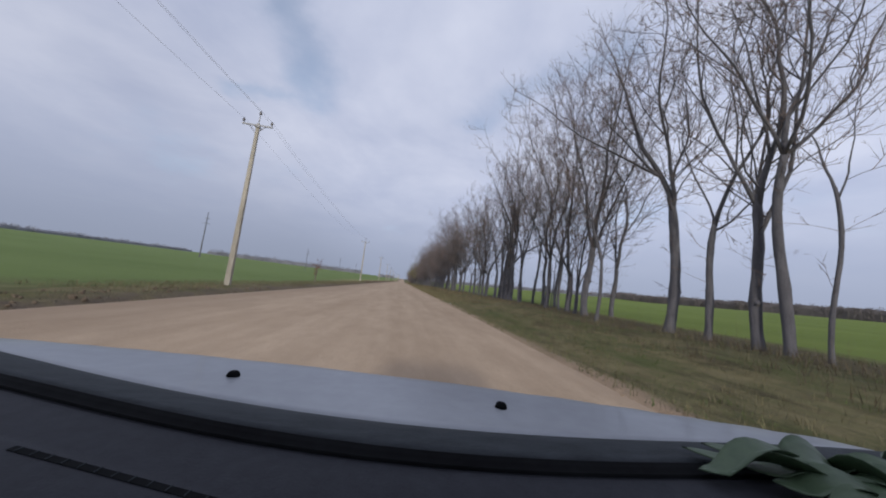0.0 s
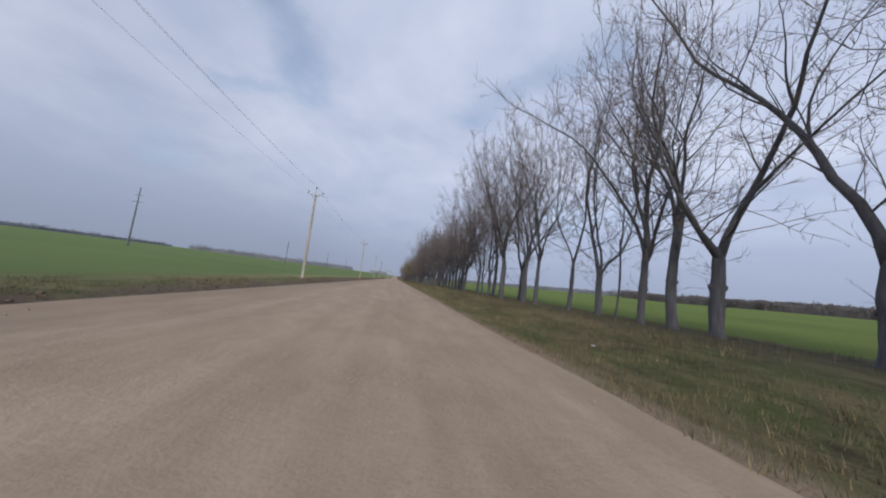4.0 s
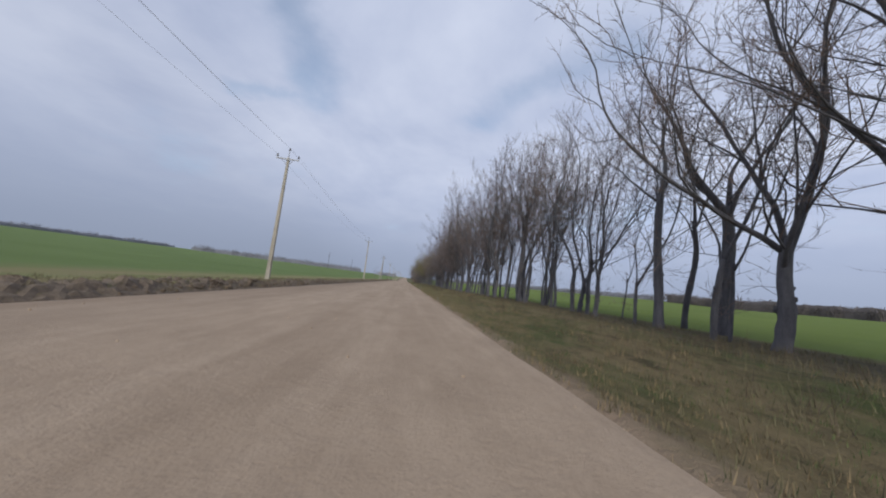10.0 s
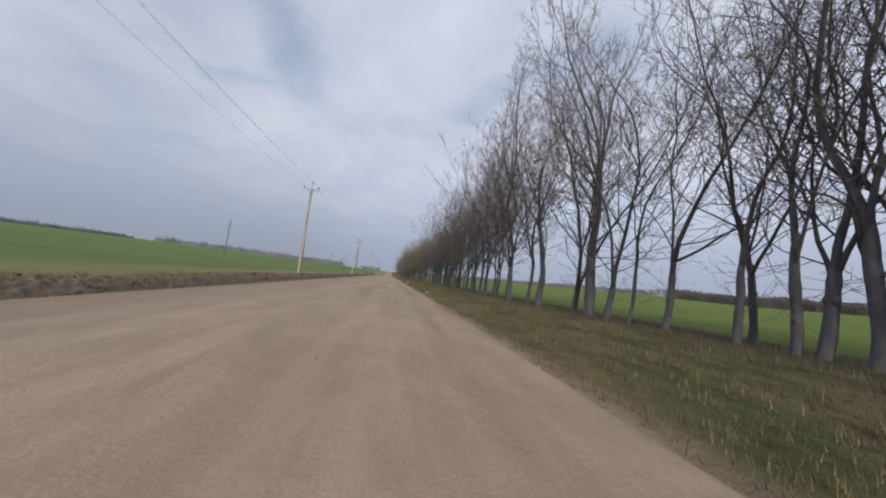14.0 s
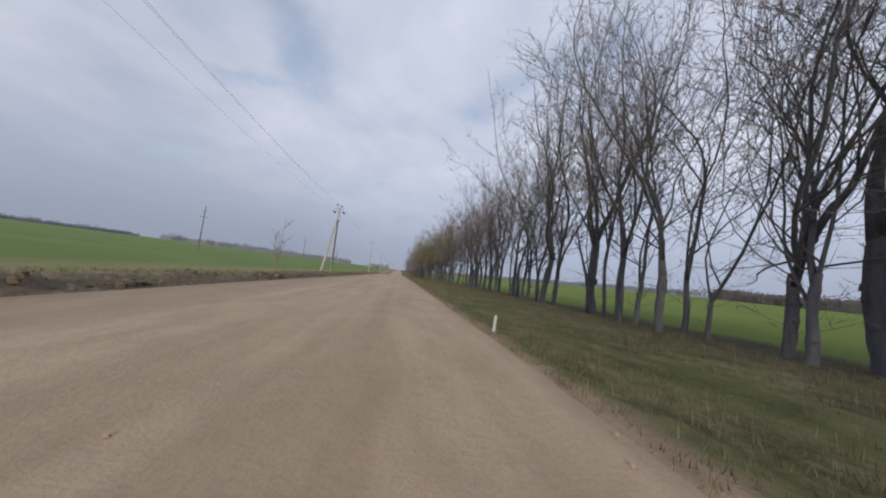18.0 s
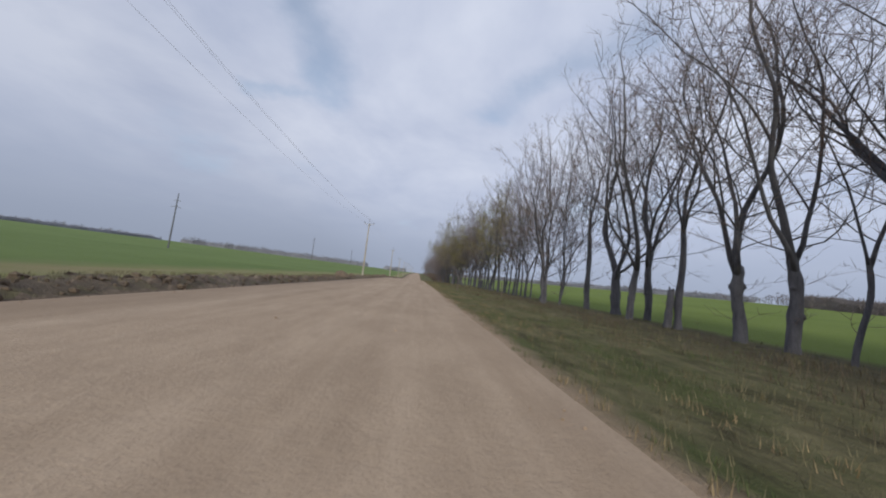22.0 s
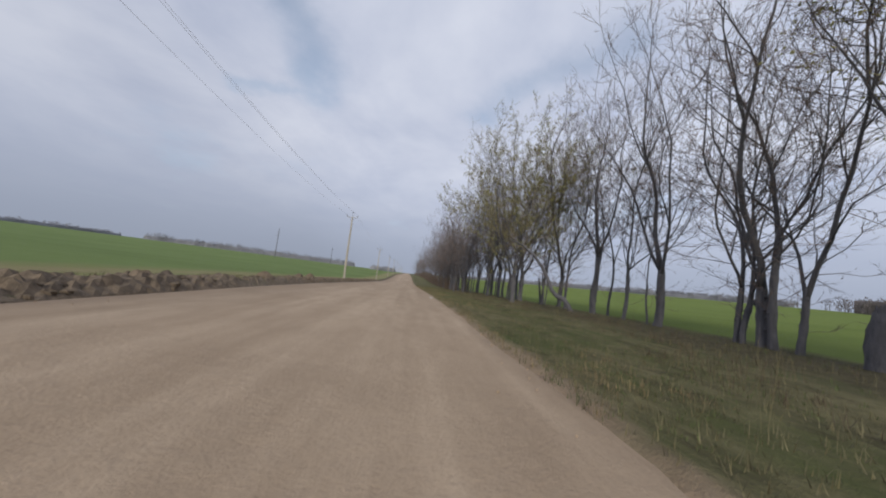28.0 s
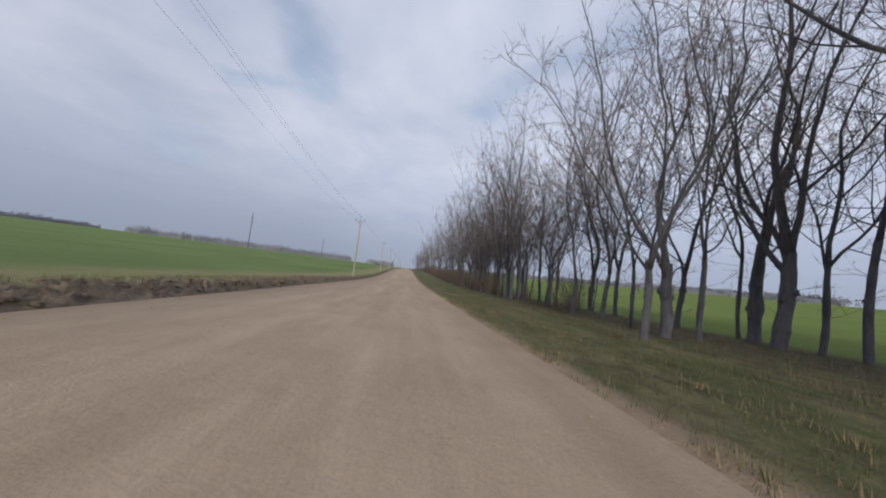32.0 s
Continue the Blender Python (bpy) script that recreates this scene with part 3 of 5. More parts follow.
    # thin shoots out of the burred trunk
    shoots = [(grow(rng, pts[k], aside(rng, Vector((0, 0, 1)), rng.uniform(0.8, 1.5)), rng.uniform(0.5, 1.3), 3, 0.25, 0.06, 0.2), 0.6, 1) for k in (rng.randint(4, n) for _ in range(4 if slim else 7))]
    for sp, _, _ in shoots:
        crown.tube(sp, [0.010, 0.008, 0.006, 0.004], 3, False)
    twigs(g, crown, buds, [(lp, ln, lv) for lp, _, ln, lv in lines] + shoots, 3.2 * density, 0.0082, budded)
    return wood, crown, buds


def tree_thing(label, m, seed, height, radius, fork, lean, tilts, density=1.0, budded=False, room=1.0):
    wood, crown, buds = make_tree(seed, height, radius, fork, lean, tilts, density, budded, room)
    ob = thing("roadside_tree", label, "tree", "bare trees lining the road", m)
    part("trunk", wood, BARK, ob, "", True)
    part("crown", crown, TWIG, ob)
    if buds.f:
        part("young_leaves", buds, BUDS, ob, "olive green opening buds")
    return ob


# the trees along the road: x, y, trunk thickness, height of the fork, lean of the trunk, leans of the stems
TREES = []
TREES += [(10.8, 6.3, 0.12, 4.7, 3, -1, 14), (10.8, 7.1, 0.26, 6.4, 1, -1, -13, 40), (10.9, 7.9, 0.32, 5, 0, -16, 2, 23), (10.9, 9.5, 0.25, 4.4, 3, 14, 62), (11, 11.2, 0.4, 5.7, 1, -11, 13, -44), (9.6, 13.9, 0.18, 3.4, 3, 5, -2), (11.1, 17, 0.41, 4.8, 3, 2, -8), (11.3, 18.5, 0.23, 2.3, 3, 6, -9)]
TREES += [(11.4, 19.3, 0.11, 3.1, 1, 0), (14.7, 19.4, 0.31, 3.9, 3, 11), (12, 20.6, 0.36, 3, 1, 2), (11.5, 20.7, 0.18, 4, 1, -3), (11.6, 22.1, 0.1, 2.7, 3, -1), (11.6, 23.1, 0.35, 4.6, 2, -17, -2, 3), (14.7, 27.2, 0.33, 5.2, 3, 5, 37, -9), (14.1, 28.7, 0.35, 4.9, 3, -2, -24, 4)]
TREES += [(12, 29.7, 0.3, 4.1, 1, 0), (13.8, 30.3, 0.26, 6.5, 4, 3, -15), (12.3, 33.3, 0.6, 4.9, 1, 62, 7), (13.8, 33.7, 0.33, 5.4, 1, -1), (12.3, 34.2, 0.63, 4.7, 1, -3, -13), (12.4, 35.6, 0.66, 5.6, 2, -2), (12.4, 37.5, 0.41, 4.4, 3, 1), (12.4, 39.4, 0.44, 3.1, 5, 6)]
TREES += [(12.4, 43.4, 0.5, 3.6, 1, -18, 12), (12.4, 45.2, 0.45, 5.7, 2, -15, 6, -4), (12.2, 46.8, 0.37, 3.8, 2, -5, 4, 30, -8), (12.2, 48.6, 0.13, 4.5, 2, 0), (12.1, 49.8, 0.41, 2.8, 0, -3, 11), (12, 52.8, 0.28, 3.7, 3, 6), (11.7, 57.2, 0.34, 4.9, 2, -1, -5, 23), (11.1, 58.3, 0.35, 3.8, 3, -17, 4, -18)]
TREES += [(11.6, 60.3, 0.45, 4, 5, 7, 29), (10.5, 61.8, 0.43, 4.7, -2, -5, -17), (11.3, 64.2, 0.5, 4.1, 0, -6), (11.4, 67.3, 0.41, 5.8, 0, -17, 1, 9), (11.2, 68.7, 0.39, 3, 3, -5, 16), (11.1, 70.8, 0.28, 2.4, -1, -15, 2), (11.1, 72.3, 0.32, 3.7, 0, -1, -20, -52, -68), (11.1, 73.1, 0.21, 2.4, 2, -8)]
TREES += [(10.8, 79.5, 0.4, 3.5, 2, -12, 4, 24, 46, -40, -58, 62), (11.2, 82.2, 0.42, 3.1, 6, 8, -16), (11.4, 84.6, 0.27, 4, 3, 2, 19), (11.7, 85.5, 0.29, 3, 3, -1, 15), (11.4, 87.4, 0.36, 4.9, 4, 3, -53), (11.7, 88.5, 0.15, 3.6, 1, -5), (11.4, 89, 0.1, 2.9, -2, -6), (12, 92.3, 0.3, 3.9, 3, 6)]
TREES += [(12, 92.3, 0.55, 3.6, 1, -18, 12), (11.7, 95.2, 0.44, 3.5, 5, -14, 11, -37), (12, 96.8, 0.13, 2.9, 2, 9), (11.7, 97.1, 0.23, 3, 5, 7), (14.7, 99.3, 0.58, 6, 2, -17, 17), (12, 99.8, 0.41, 6.5, 0, -2, -62), (14.7, 101.1, 0.28, 5.6, 3, -1, 32), (12.1, 101.3, 0.17, 2.3, 1, 13)]
TREES += [(11.7, 104.1, 0.27, 2.8, 5, 4, 12), (14.1, 104.7, 0.1, 2.6, 4, 8), (12.2, 105.5, 0.28, 3.6, 4, 3, 44), (12.3, 106.5, 0.32, 2.4, 6, -2, 29), (12.2, 107.1, 0.31, 3.1, 1, -6), (12.3, 109.9, 0.24, 4.2, 0, -1), (12.2, 110.3, 0.25, 3.3, 2, 1), (12.3, 111.9, 0.27, 3.6, 2, 0, -2)]
TREES += [(12.3, 112.1, 0.17, 2.7, 3, 2), (10.8, 112.4, 0.22, 2.9, 3, 2), (13.5, 113.6, 0.3, 2.9, 5, 0, 19), (12, 114.7, 0.24, 4.5, 2, 1), (14.1, 115.1, 0.22, 5.9, 2, 0), (12.3, 115.5, 0.24, 3.6, 3, 0), (11.9, 116.1, 0.57, 6.1, 0, -7, 4, -17), (12.3, 117, 0.42, 3.8, 4, 1)]
TREES += [(11.9, 120.5, 0.34, 6, 3, -6, 9), (13.8, 121, 0.29, 5.5, 1, 2), (11.1, 121.8, 0.42, 3.1, 2, 2, -3), (11.5, 123.5, 0.37, 3.7, 0, -11, 2), (11.5, 123.7, 0.21, 2.7, 0, -1), (13.8, 124.8, 0.23, 2, 2, 2), (11.1, 125, 0.44, 3.4, -1, 0, -3), (11.4, 127, 0.32, 2.6, 4, 40, -1)]
TREES += [(11.4, 128.5, 0.34, 3.6, 1, -2, -7), (14.1, 128.9, 0.28, 4.2, -2, -2), (11.4, 129.4, 0.32, 2.6, 6, -3, 22), (11.4, 129.9, 0.26, 3.5, 1, -5, -5), (11.3, 131.3, 0.25, 2.6, 3, -1), (13.2, 132.1, 0.27, 2.9, 0, -5, 5), (11.3, 133.9, 0.27, 3.3, 6, 4, 50), (11.3, 135.8, 0.18, 3.5, 6, 5)]
TREES += [(11.3, 137.2, 0.36, 2, 9, -1), (11.3, 138.5, 0.59, 4.5, 0, -1, 8), (11.3, 140, 0.38, 1.7, 9, -1, 14), (11.3, 144.3, 0.48, 3.5, 1, -4), (11.3, 146.1, 0.29, 3.6, 4, -4), (11.3, 150.2, 0.5, 3.6, 1, -18, 12), (12, 152.3, 0.28, 3.6, 1, -18, 12), (11.3, 153.5, 0.22, 2.9, 1, 2, -36)]
TREES += [(11.3, 154.6, 0.17, 2.8, 2, -1, 22), (11.3, 157, 0.23, 3.7, 5, 15, 9, 51), (11.4, 157.6, 0.3, 4.6, 2, -8, 14, -79, -60, -46), (11.3, 159, 0.14, 2, 1, 0), (11.3, 159.3, 0.37, 4.1, 1, -15, 17), (13.8, 160.1, 0.25, 3.4, 5, 4, -56), (11.3, 162.3, 0.15, 2.3, 2, 4), (11.4, 162.8, 0.29, 2, 2, 1)]
TREES += [(11.3, 163.8, 0.21, 2.7, 2, 1), (12.9, 167.3, 0.51, 4.1, -1, 0), (11.3, 167.9, 0.27, 2.5, 5, -2, 12), (12, 168.8, 0.33, 2.6, 3, -4, 13, 2), (11.4, 170.7, 0.17, 1.8, 5, 21), (11.5, 171.7, 0.22, 2.6, 2, 0), (10.8, 172, 0.33, 3.3, -1, 0), (11.5, 174.1, 0.24, 2.1, 7, 9)]
TREES += [(11.6, 175.3, 0.39, 3.7, 3, -2, 16), (11.5, 176.3, 0.2, 4.2, 2, -5, 4), (12.2, 178.8, 0.1, 2.4, 4, 3), (13.5, 180, 0.63, 5.4, 0, -17, -6, 3), (12.3, 183.2, 0.35, 2.7, 6, 5, 7), (12.2, 184.7, 0.52, 4.3, 9, 5), (12.3, 186.1, 0.33, 2.5, 2, 2)]
TREES += [(12.3, 188, 0.32, 3.5, 4, -4, 15), (12.3, 188.8, 0.3, 3.6, 2, -1, 3, 32), (12.7, 190.9, 0.11, 1.9, 4, 13), (12.7, 191.7, 0.35, 3.7, 4, 5, 52), (12.8, 193.1, 0.47, 2.7, 7, 4), (12.9, 193.9, 0.19, 3.9, -2, -5), (12.3, 197.5, 0.31, 4.5, 1, -2, -6), (13.2, 199.8, 0.43, 3.3, 2, -7)]
TREES += [(13.2, 202.4, 0.31, 3, 5, 7), (14.7, 202.5, 0.42, 4, 2, -5, 7), (13.8, 204.5, 0.5, 3.3, -1, -7, 15), (13.2, 205.2, 0.33, 4.3, -1, -3), (13.3, 206.7, 0.16, 3.3, 6, 3, -5), (13.3, 208.1, 0.4, 3.5, -1, -12, 17), (13.3, 209.8, 0.45, 3.1, 0, -10, 5), (13.3, 212.6, 0.32, 5.3, 1, -4, 1)]
TREES += [(13.3, 216, 0.41, 3.5, 6, 4), (14.7, 216.3, 0.41, 4.5, 2, 4, 25), (14.7, 219.2, 0.66, 3.5, 0, -6, 55), (14.2, 222, 0.42, 6.5, -1, -3), (12.9, 224.2, 0.2, 2.3, 9, 5, 5), (11.7, 224.5, 0.24, 2.7, 0, 2, 55), (11.7, 224.8, 0.38, 3.4, -1, -5, 1), (14.7, 227.5, 0.23, 2.3, 2, 1)]
TREES += [(13.8, 230.4, 0.35, 4, 9, 9, 16), (13.2, 231.8, 0.19, 2.8, 5, 4), (13.2, 233.2, 0.3, 3.3, 3, -11, 8), (13.2, 235, 0.2, 2.9, 3, 1), (13.2, 236.3, 0.28, 3.8, 1, -16, -4, 2), (13.2, 237.4, 0.24, 3.7, 2, -2, 27), (13.2, 238, 0.1, 2.2, 2, -5), (13.3, 239.8, 0.21, 3.6, 2, -3, 8)]
TREES += [(14.4, 245.7, 0.35, 2.3, 9, -4, 4), (13.3, 245.8, 0.4, 4.8, 0, -8, 24), (13.3, 248.9, 0.3, 2.8, 6, 7), (13.3, 250.8, 0.53, 4.9, 8, 4), (13.4, 252.3, 0.21, 4.2, -3, -3), (13.4, 254.2, 0.39, 3.6, 4, -2), (13.4, 255.8, 0.25, 4.1, -1, -4), (13.8, 257.6, 0.28, 3.6, 1, -18, 12)]
TREES += [(13.8, 261.8, 0.23, 2.4, 5, 2), (13.8, 262.5, 0.27, 4.7, 2, -1, 17), (13.8, 262.9, 0.38, 2.7, 1, -1, -6), (13.8, 263.5, 0.22, 2.2, 6, 8), (13.8, 263.8, 0.22, 2.7, 4, 3), (13.9, 267.9, 0.45, 3.5, 3, 0, -31, 62), (13.9, 268.5, 0.12, 2.3, -1, -2)]
TREES += [(13.9, 270.5, 0.24, 3.6, 3, 0, 37), (14.7, 271.4, 0.1, 3.2, 2, 1), (14.7, 273, 0.18, 4, 3, 2), (14, 273.7, 0.42, 4.8, 1, -12, 3, 30), (14, 277.6, 0.23, 3.7, 2, 0), (14.4, 279.7, 0.42, 3.1, 7, 3), (13.5, 280.7, 0.1, 5.4, 3, 0), (13.5, 281.3, 0.18, 3.2, 6, 7)]
TREES += [(14.1, 282.4, 0.17, 2.9, 4, -2), (14.1, 282.7, 0.15, 2.6, 3, 0), (10.2, 280.6, 0.48, 3.5, 1, -6, -22, 14, -40, 34, -58, 56, -68), (10.9, 283.6, 0.17, 2.5, 1, 20), (13.5, 286.9, 0.57, 3.6, 1, -2, 39), (14.1, 289.8, 0.31, 3.9, 1, -3, 1, 18), (14.3, 291.4, 0.14, 4.1, 2, -3), (13.5, 291.5, 0.22, 3.7, 3, -3, -9)]
TREES += [(11.5, 293.8, 0.47, 4, -1, -6, 2, -11), (13.1, 294.3, 0.41, 4.3, 5, 0, -7), (14.4, 296.1, 0.34, 4.6, 1, -3, 2), (14.5, 299.2, 0.24, 4.4, 3, 2), (14.4, 300.3, 0.2, 3.6, 3, 1, 29), (7.6, 300.6, 0.26, 2.8, 0, -43, -1), (13.2, 300.8, 0.49, 4, 5, -3, 8, -32), (10.6, 301.4, 0.21, 3.8, 2, 1, 62)]
TREES += [(9.3, 301.6, 0.44, 2.9, 2, -12, 2), (14.4, 302.4, 0.49, 3.8, 3, -3, 18), (14.6, 303.1, 0.17, 4.1, 1, -1), (9.9, 304, 0.18, 3.2, 0, -1), (14.1, 305.7, 0.3, 3.3, 3, -1), (11.4, 308.2, 0.26, 3.1, 7, 6), (9.7, 308.6, 0.27, 2.3, 4, 1), (14.1, 310.5, 0.28, 3.6, 1, -18, 12)]
TREES += [(14.7, 314.2, 0.4, 3.6, 1, -18, 12)]
used = {}
rng = random.Random(7)
turns = {}


def pick(kinds):
    """The kinds in turn, from a mixed start."""
    k = turns.get(kinds[0].name, 0)
    turns[kinds[0].name] = k + 1
    return kinds[k * 3 % len(kinds) if len(kinds) % 3 else k * 2 % len(kinds)]


def plant(kind, x, y, size):
    m = pose(x, y, land(x, y) - 0.02, rng.uniform(-2.0, 2.0), rng.uniform(-3.0, 1.0), 0) @ pose(0, 0, 0, 0, 0, rng.gauss(0, 55)) @ Matrix.Diagonal((size, size, size, 1))
    if not used.get(kind.name):
        used[kind.name] = True
        kind.matrix_basis = m
        return
    copy_thing(kind, m)


def tree_label(d, fork, tilts, budded):
    if budded:
        return "tree in first olive green bud among bare ones"
    if d < 0.16:
        return "slender young bare tree in grass beside the gravel road"
    if d > 0.45:
        return "old broad bare tree with thick limbs beside the road"
    if fork < 3.2:
        return "bare grey-brown tree with burred trunk forking low"
    return "tall bare grey-brown tree with burred forked trunk" if len(tilts) > 1 else "tall bare tree with one straight grey-brown stem"


for number, (x, y, d, fork, lean, *tilts) in enumerate(TREES):
    budded = 244 < y < 256 or len(tilts) > 7
    height = (9.5 + 22 * (d - 0.1) if d < 0.16 else 17.0 + 9 * (d - 0.16) if d < 0.42 else 19.6) + rng.uniform(-0.8, 1.2)
    height *= 0.84 if 96 < y < 112 else 1.2 if 136 < y < 166 else 1.12 if 166 <= y < 188 else 1.1 if 255 < y < 300 else 1.0
    crowd = 0.82 if 124 < y < 136 or y > 289 else 1.0
    room = crowd * 0.74 + 0.13 * min(4, min(math.hypot(x - q[0], y - q[1]) for q in TREES if q[:2] != (x, y)))
    if len(tilts) > 7:
        height, room, crowd = 22.0, 1.3, 1.35
    tree_thing(tree_label(d, fork, tilts, budded), pose(x, y, land(x, y) - 0.02), 1000 + number, height, d * 0.46, fork, lean, tilts, 0.72 if y > 306 else crowd * min(0.82, room + 0.1), budded, room)

FAR = [tree_thing("bare tree farther along the roadside row", None, 450 + i, 17.0 + i * 0.8, 0.15, 3.2, 0, (-14, 10), 0.55) for i in range(4)]
THIN = [tree_thing("thin young tree in the dense end of the row", None, 470 + i, 9.5 + i, 0.055 + 0.012 * i, 3.0, 1, (-4, 9), 0.7) for i in range(3)]
y = 312.0
while y < 352:
    plant(pick(THIN), rng.uniform(9.5, 14.5), y, rng.uniform(0.85, 1.25))
    y += rng.uniform(0.5, 1.3)
y = 318.0
while y < 640:
    plant(pick(FAR), rng.uniform(10.0, 15.0), y, rng.uniform(0.95, 1.2) if y < 370 else rng.uniform(0.85, 1.05))
    y += rng.uniform(1.3, 3.2) if y < 370 else rng.uniform(3.0, 6.5) if y < 430 else rng.uniform(8.0, 14.0)


def snag(x, y, height, radius, tilt, seed):
    """A broken-off trunk with a jagged top and a few dead shoots."""
    rng = random.Random(seed)
    s = Shape()
    pts = grow(rng, Vector((0, 0, -0.2)), Vector((0, 0, 1)), height + 0.2, 7, 0.05 if height < 4 else 0.12, 0.02)
    thin = 0.0 if height < 4 else 0.09
    s.tube(pts, [radius * ((1.3, 1.05, 1.0, 1.12, 0.95, 1.0, 0.9, 0.8)[i] - thin * i) for i in range(8)], 10)
    roughen(rng, s, 10, radius * 0.14)
    ob = thing("broken_trunk", "broken-off dead grey trunk standing in the tree row", "tree", "", pose(x, y, land(x, y), tilt, -tilt * 0.5, 0))
    part("trunk", s, BARK, ob, "", True)
    for k in range(5):
        t = Shape()
        a = 6.28 * k / 5 + rng.uniform(-0.4, 0.4)
        p = pts[-1] + Vector((math.cos(a), math.sin(a), 0)) * radius * (0.45 - 4 * thin) - Vector((0, 0, 0.06))
        t.tube([p, p + Vector((math.cos(a) * 0.03, math.sin(a) * 0.03, rng.uniform(0.14, 0.34)))], [radius * (0.35 - 2 * thin), 0.006], 5)
        part("splinter", t, BARK, ob)
    for k in range(4 if height < 4 else 12):
        t = Shape()
        long = rng.uniform(0.5, 1.1) * (1.0 if height < 4 else 2.0)
        q = grow(rng, pts[rng.randint(3, 6)], aside(rng, Vector((0, 0, 1)), rng.uniform(0.7, 1.3)), long, 6, 0.35, 0.06, 0.2)
        t.tube(q, taper(0.014 if height < 4 else 0.028, 0.004, 6), 4)
        for j in range(2, 7):
            e = aside(rng, (q[j] - q[j - 1]).normalized(), rng.uniform(0.5, 1.0))
            t.sliver(q[j], q[j] + e * long * rng.uniform(0.2, 0.45), 0.006, e.orthogonal().normalized())
        part("dead_shoot", t, TWIG, ob)


def leaning_trunk(x, y):
    """A trunk that has sunk over from its root and bends up again, with one live side shoot."""
    rng = random.Random(45)
    base = pose(x, y, land(x, y))
    ob = thing("leaning_tree", "half-fallen bare tree leaning over from its root", "tree", "", base)

    def line(steps):
        return [Vector((0, 0, up)) + SIDE * along + DEEP * rng.uniform(-0.08, 0.08) for along, up in steps]
    s = Shape()
    stem = line([(0.35, -0.2), (0.05, 0.45), (-0.3, 0.85), (-0.75, 1.0), (-1.15, 1.4), (-1.5, 2.2), (-2.0, 3.1), (-2.7, 4.0), (-3.7, 4.8), (-5.0, 5.4)])
    s.tube(stem, [0.20, 0.17, 0.19, 0.16, 0.15, 0.13, 0.115, 0.10, 0.07, 0.03], 9)
    roughen(rng, s, 9, 0.02)
    shoot = line([(-0.75, 1.0), (-0.5, 1.7), (-0.1, 2.3), (0.2, 3.0), (0.9, 3.4)])
    s.tube(shoot, [0.06, 0.05, 0.045, 0.035, 0.015], 5)
    part("trunk", s, BARK, ob, "", True)
    c = Shape()
    for q, k0 in ((stem, 5), (shoot, 1)):
        for k in range(k0, len(q)):
            for _ in range(5):
                d = aside(rng, (q[k] - q[k - 1]).normalized(), rng.uniform(0.5, 1.1))
                b = grow(rng, q[k - 1].lerp(q[k], rng.random()), d, rng.uniform(0.8, 2.2), 5, 0.35, 0.1, 0.25)
                c.tube(b, taper(0.014, 0.005, 5), 3, False)
                for j in range(1, 6):
                    for _ in range(2):
                        e = aside(rng, d, rng.uniform(0.4, 1.0))
                        c.sliver(b[j], b[j] + e * rng.uniform(0.25, 0.7), 0.007, e.orthogonal().normalized())
    part("crown", c, TWIG, ob)


leaning_trunk(11.7, 273.3)
snag(13.0, 212.9, 1.9, 0.17, 2, 41)
snag(13.2, 241.9, 2.4, 0.13, 7, 42)
snag(12.1, 178.5, 5.6, 0.125, 2, 47)
snag(13.7, 260.0, 1.7, 0.24, 2, 46)
snag(13.7, 281.9, 2.6, 0.10, 3, 43)
snag(13.6, 281.1, 3.0, 0.08, 8, 44)


# ---- shrubs ----
def make_shrub(seed, height):
    rng = random.Random(seed)
    s = Shape()
    for _ in range(18):
        d = Vector((rng.uniform(-0.5, 0.5), rng.uniform(-0.5, 0.5), 1))
        p = Vector((rng.uniform(-0.5, 0.5), rng.uniform(-0.5, 0.5), -0.1))
        ln = height * rng.uniform(0.6, 1.05)
        bp = bend(rng, p, d, ln, 4, 0.15, 0.03)
        s.tube(bp, taper(0.028, 0.006, 4), 3, False)
        for _ in range(12):
            k = rng.randint(0, 3)
            e = aside(rng, (bp[k + 1] - bp[k]).normalized(), rng.uniform(0.4, 0.9))
            q = bp[k].lerp(bp[k + 1], rng.random())
            end = q + e * ln * rng.uniform(0.15, 0.35)
            s.tube([q, end], [0.009, 0.0], 3, False)
            for _ in range(4):
                g = q.lerp(end, rng.uniform(0.2, 0.95))
                s.sliver(g, g + aside(rng, e, rng.uniform(0.4, 0.9)) * ln * rng.uniform(0.06, 0.14), 0.010, e.orthogonal().normalized())
    return s


SHRUBS = []
for i in range(4):
    ob = thing("shrub", "dense leafless brown shrub among the roadside trees", "shrub", "roadside shrubs")
    part("brushwood", make_shrub(500 + i, 4.6 + 0.5 * i), BRUSH, ob)
    SHRUBS.append(ob)
# x from, x to, y from, y to, size from, size to, step from, step to
for xa, xb, ya, yb, sa, sb, da, db in ((9.5, 13.5, 310, 328, 0.4, 0.7, 0.9, 2.0), (9.0, 13.5, 328, 400, 0.8, 1.25, 0.55, 1.1), (9.0, 13.0, 400, 480, 0.9, 1.3, 1.0, 2.0), (9.0, 13.0, 480, 700, 0.9, 1.3, 4.0, 8.0)):
    y = ya
    while y < yb:
        plant(pick(SHRUBS), rng.uniform(xa, xb), y, rng.uniform(sa, sb))
        y += rng.uniform(da, db)


# ---- power line ----
ARM, TOP = 8.5, 9.15


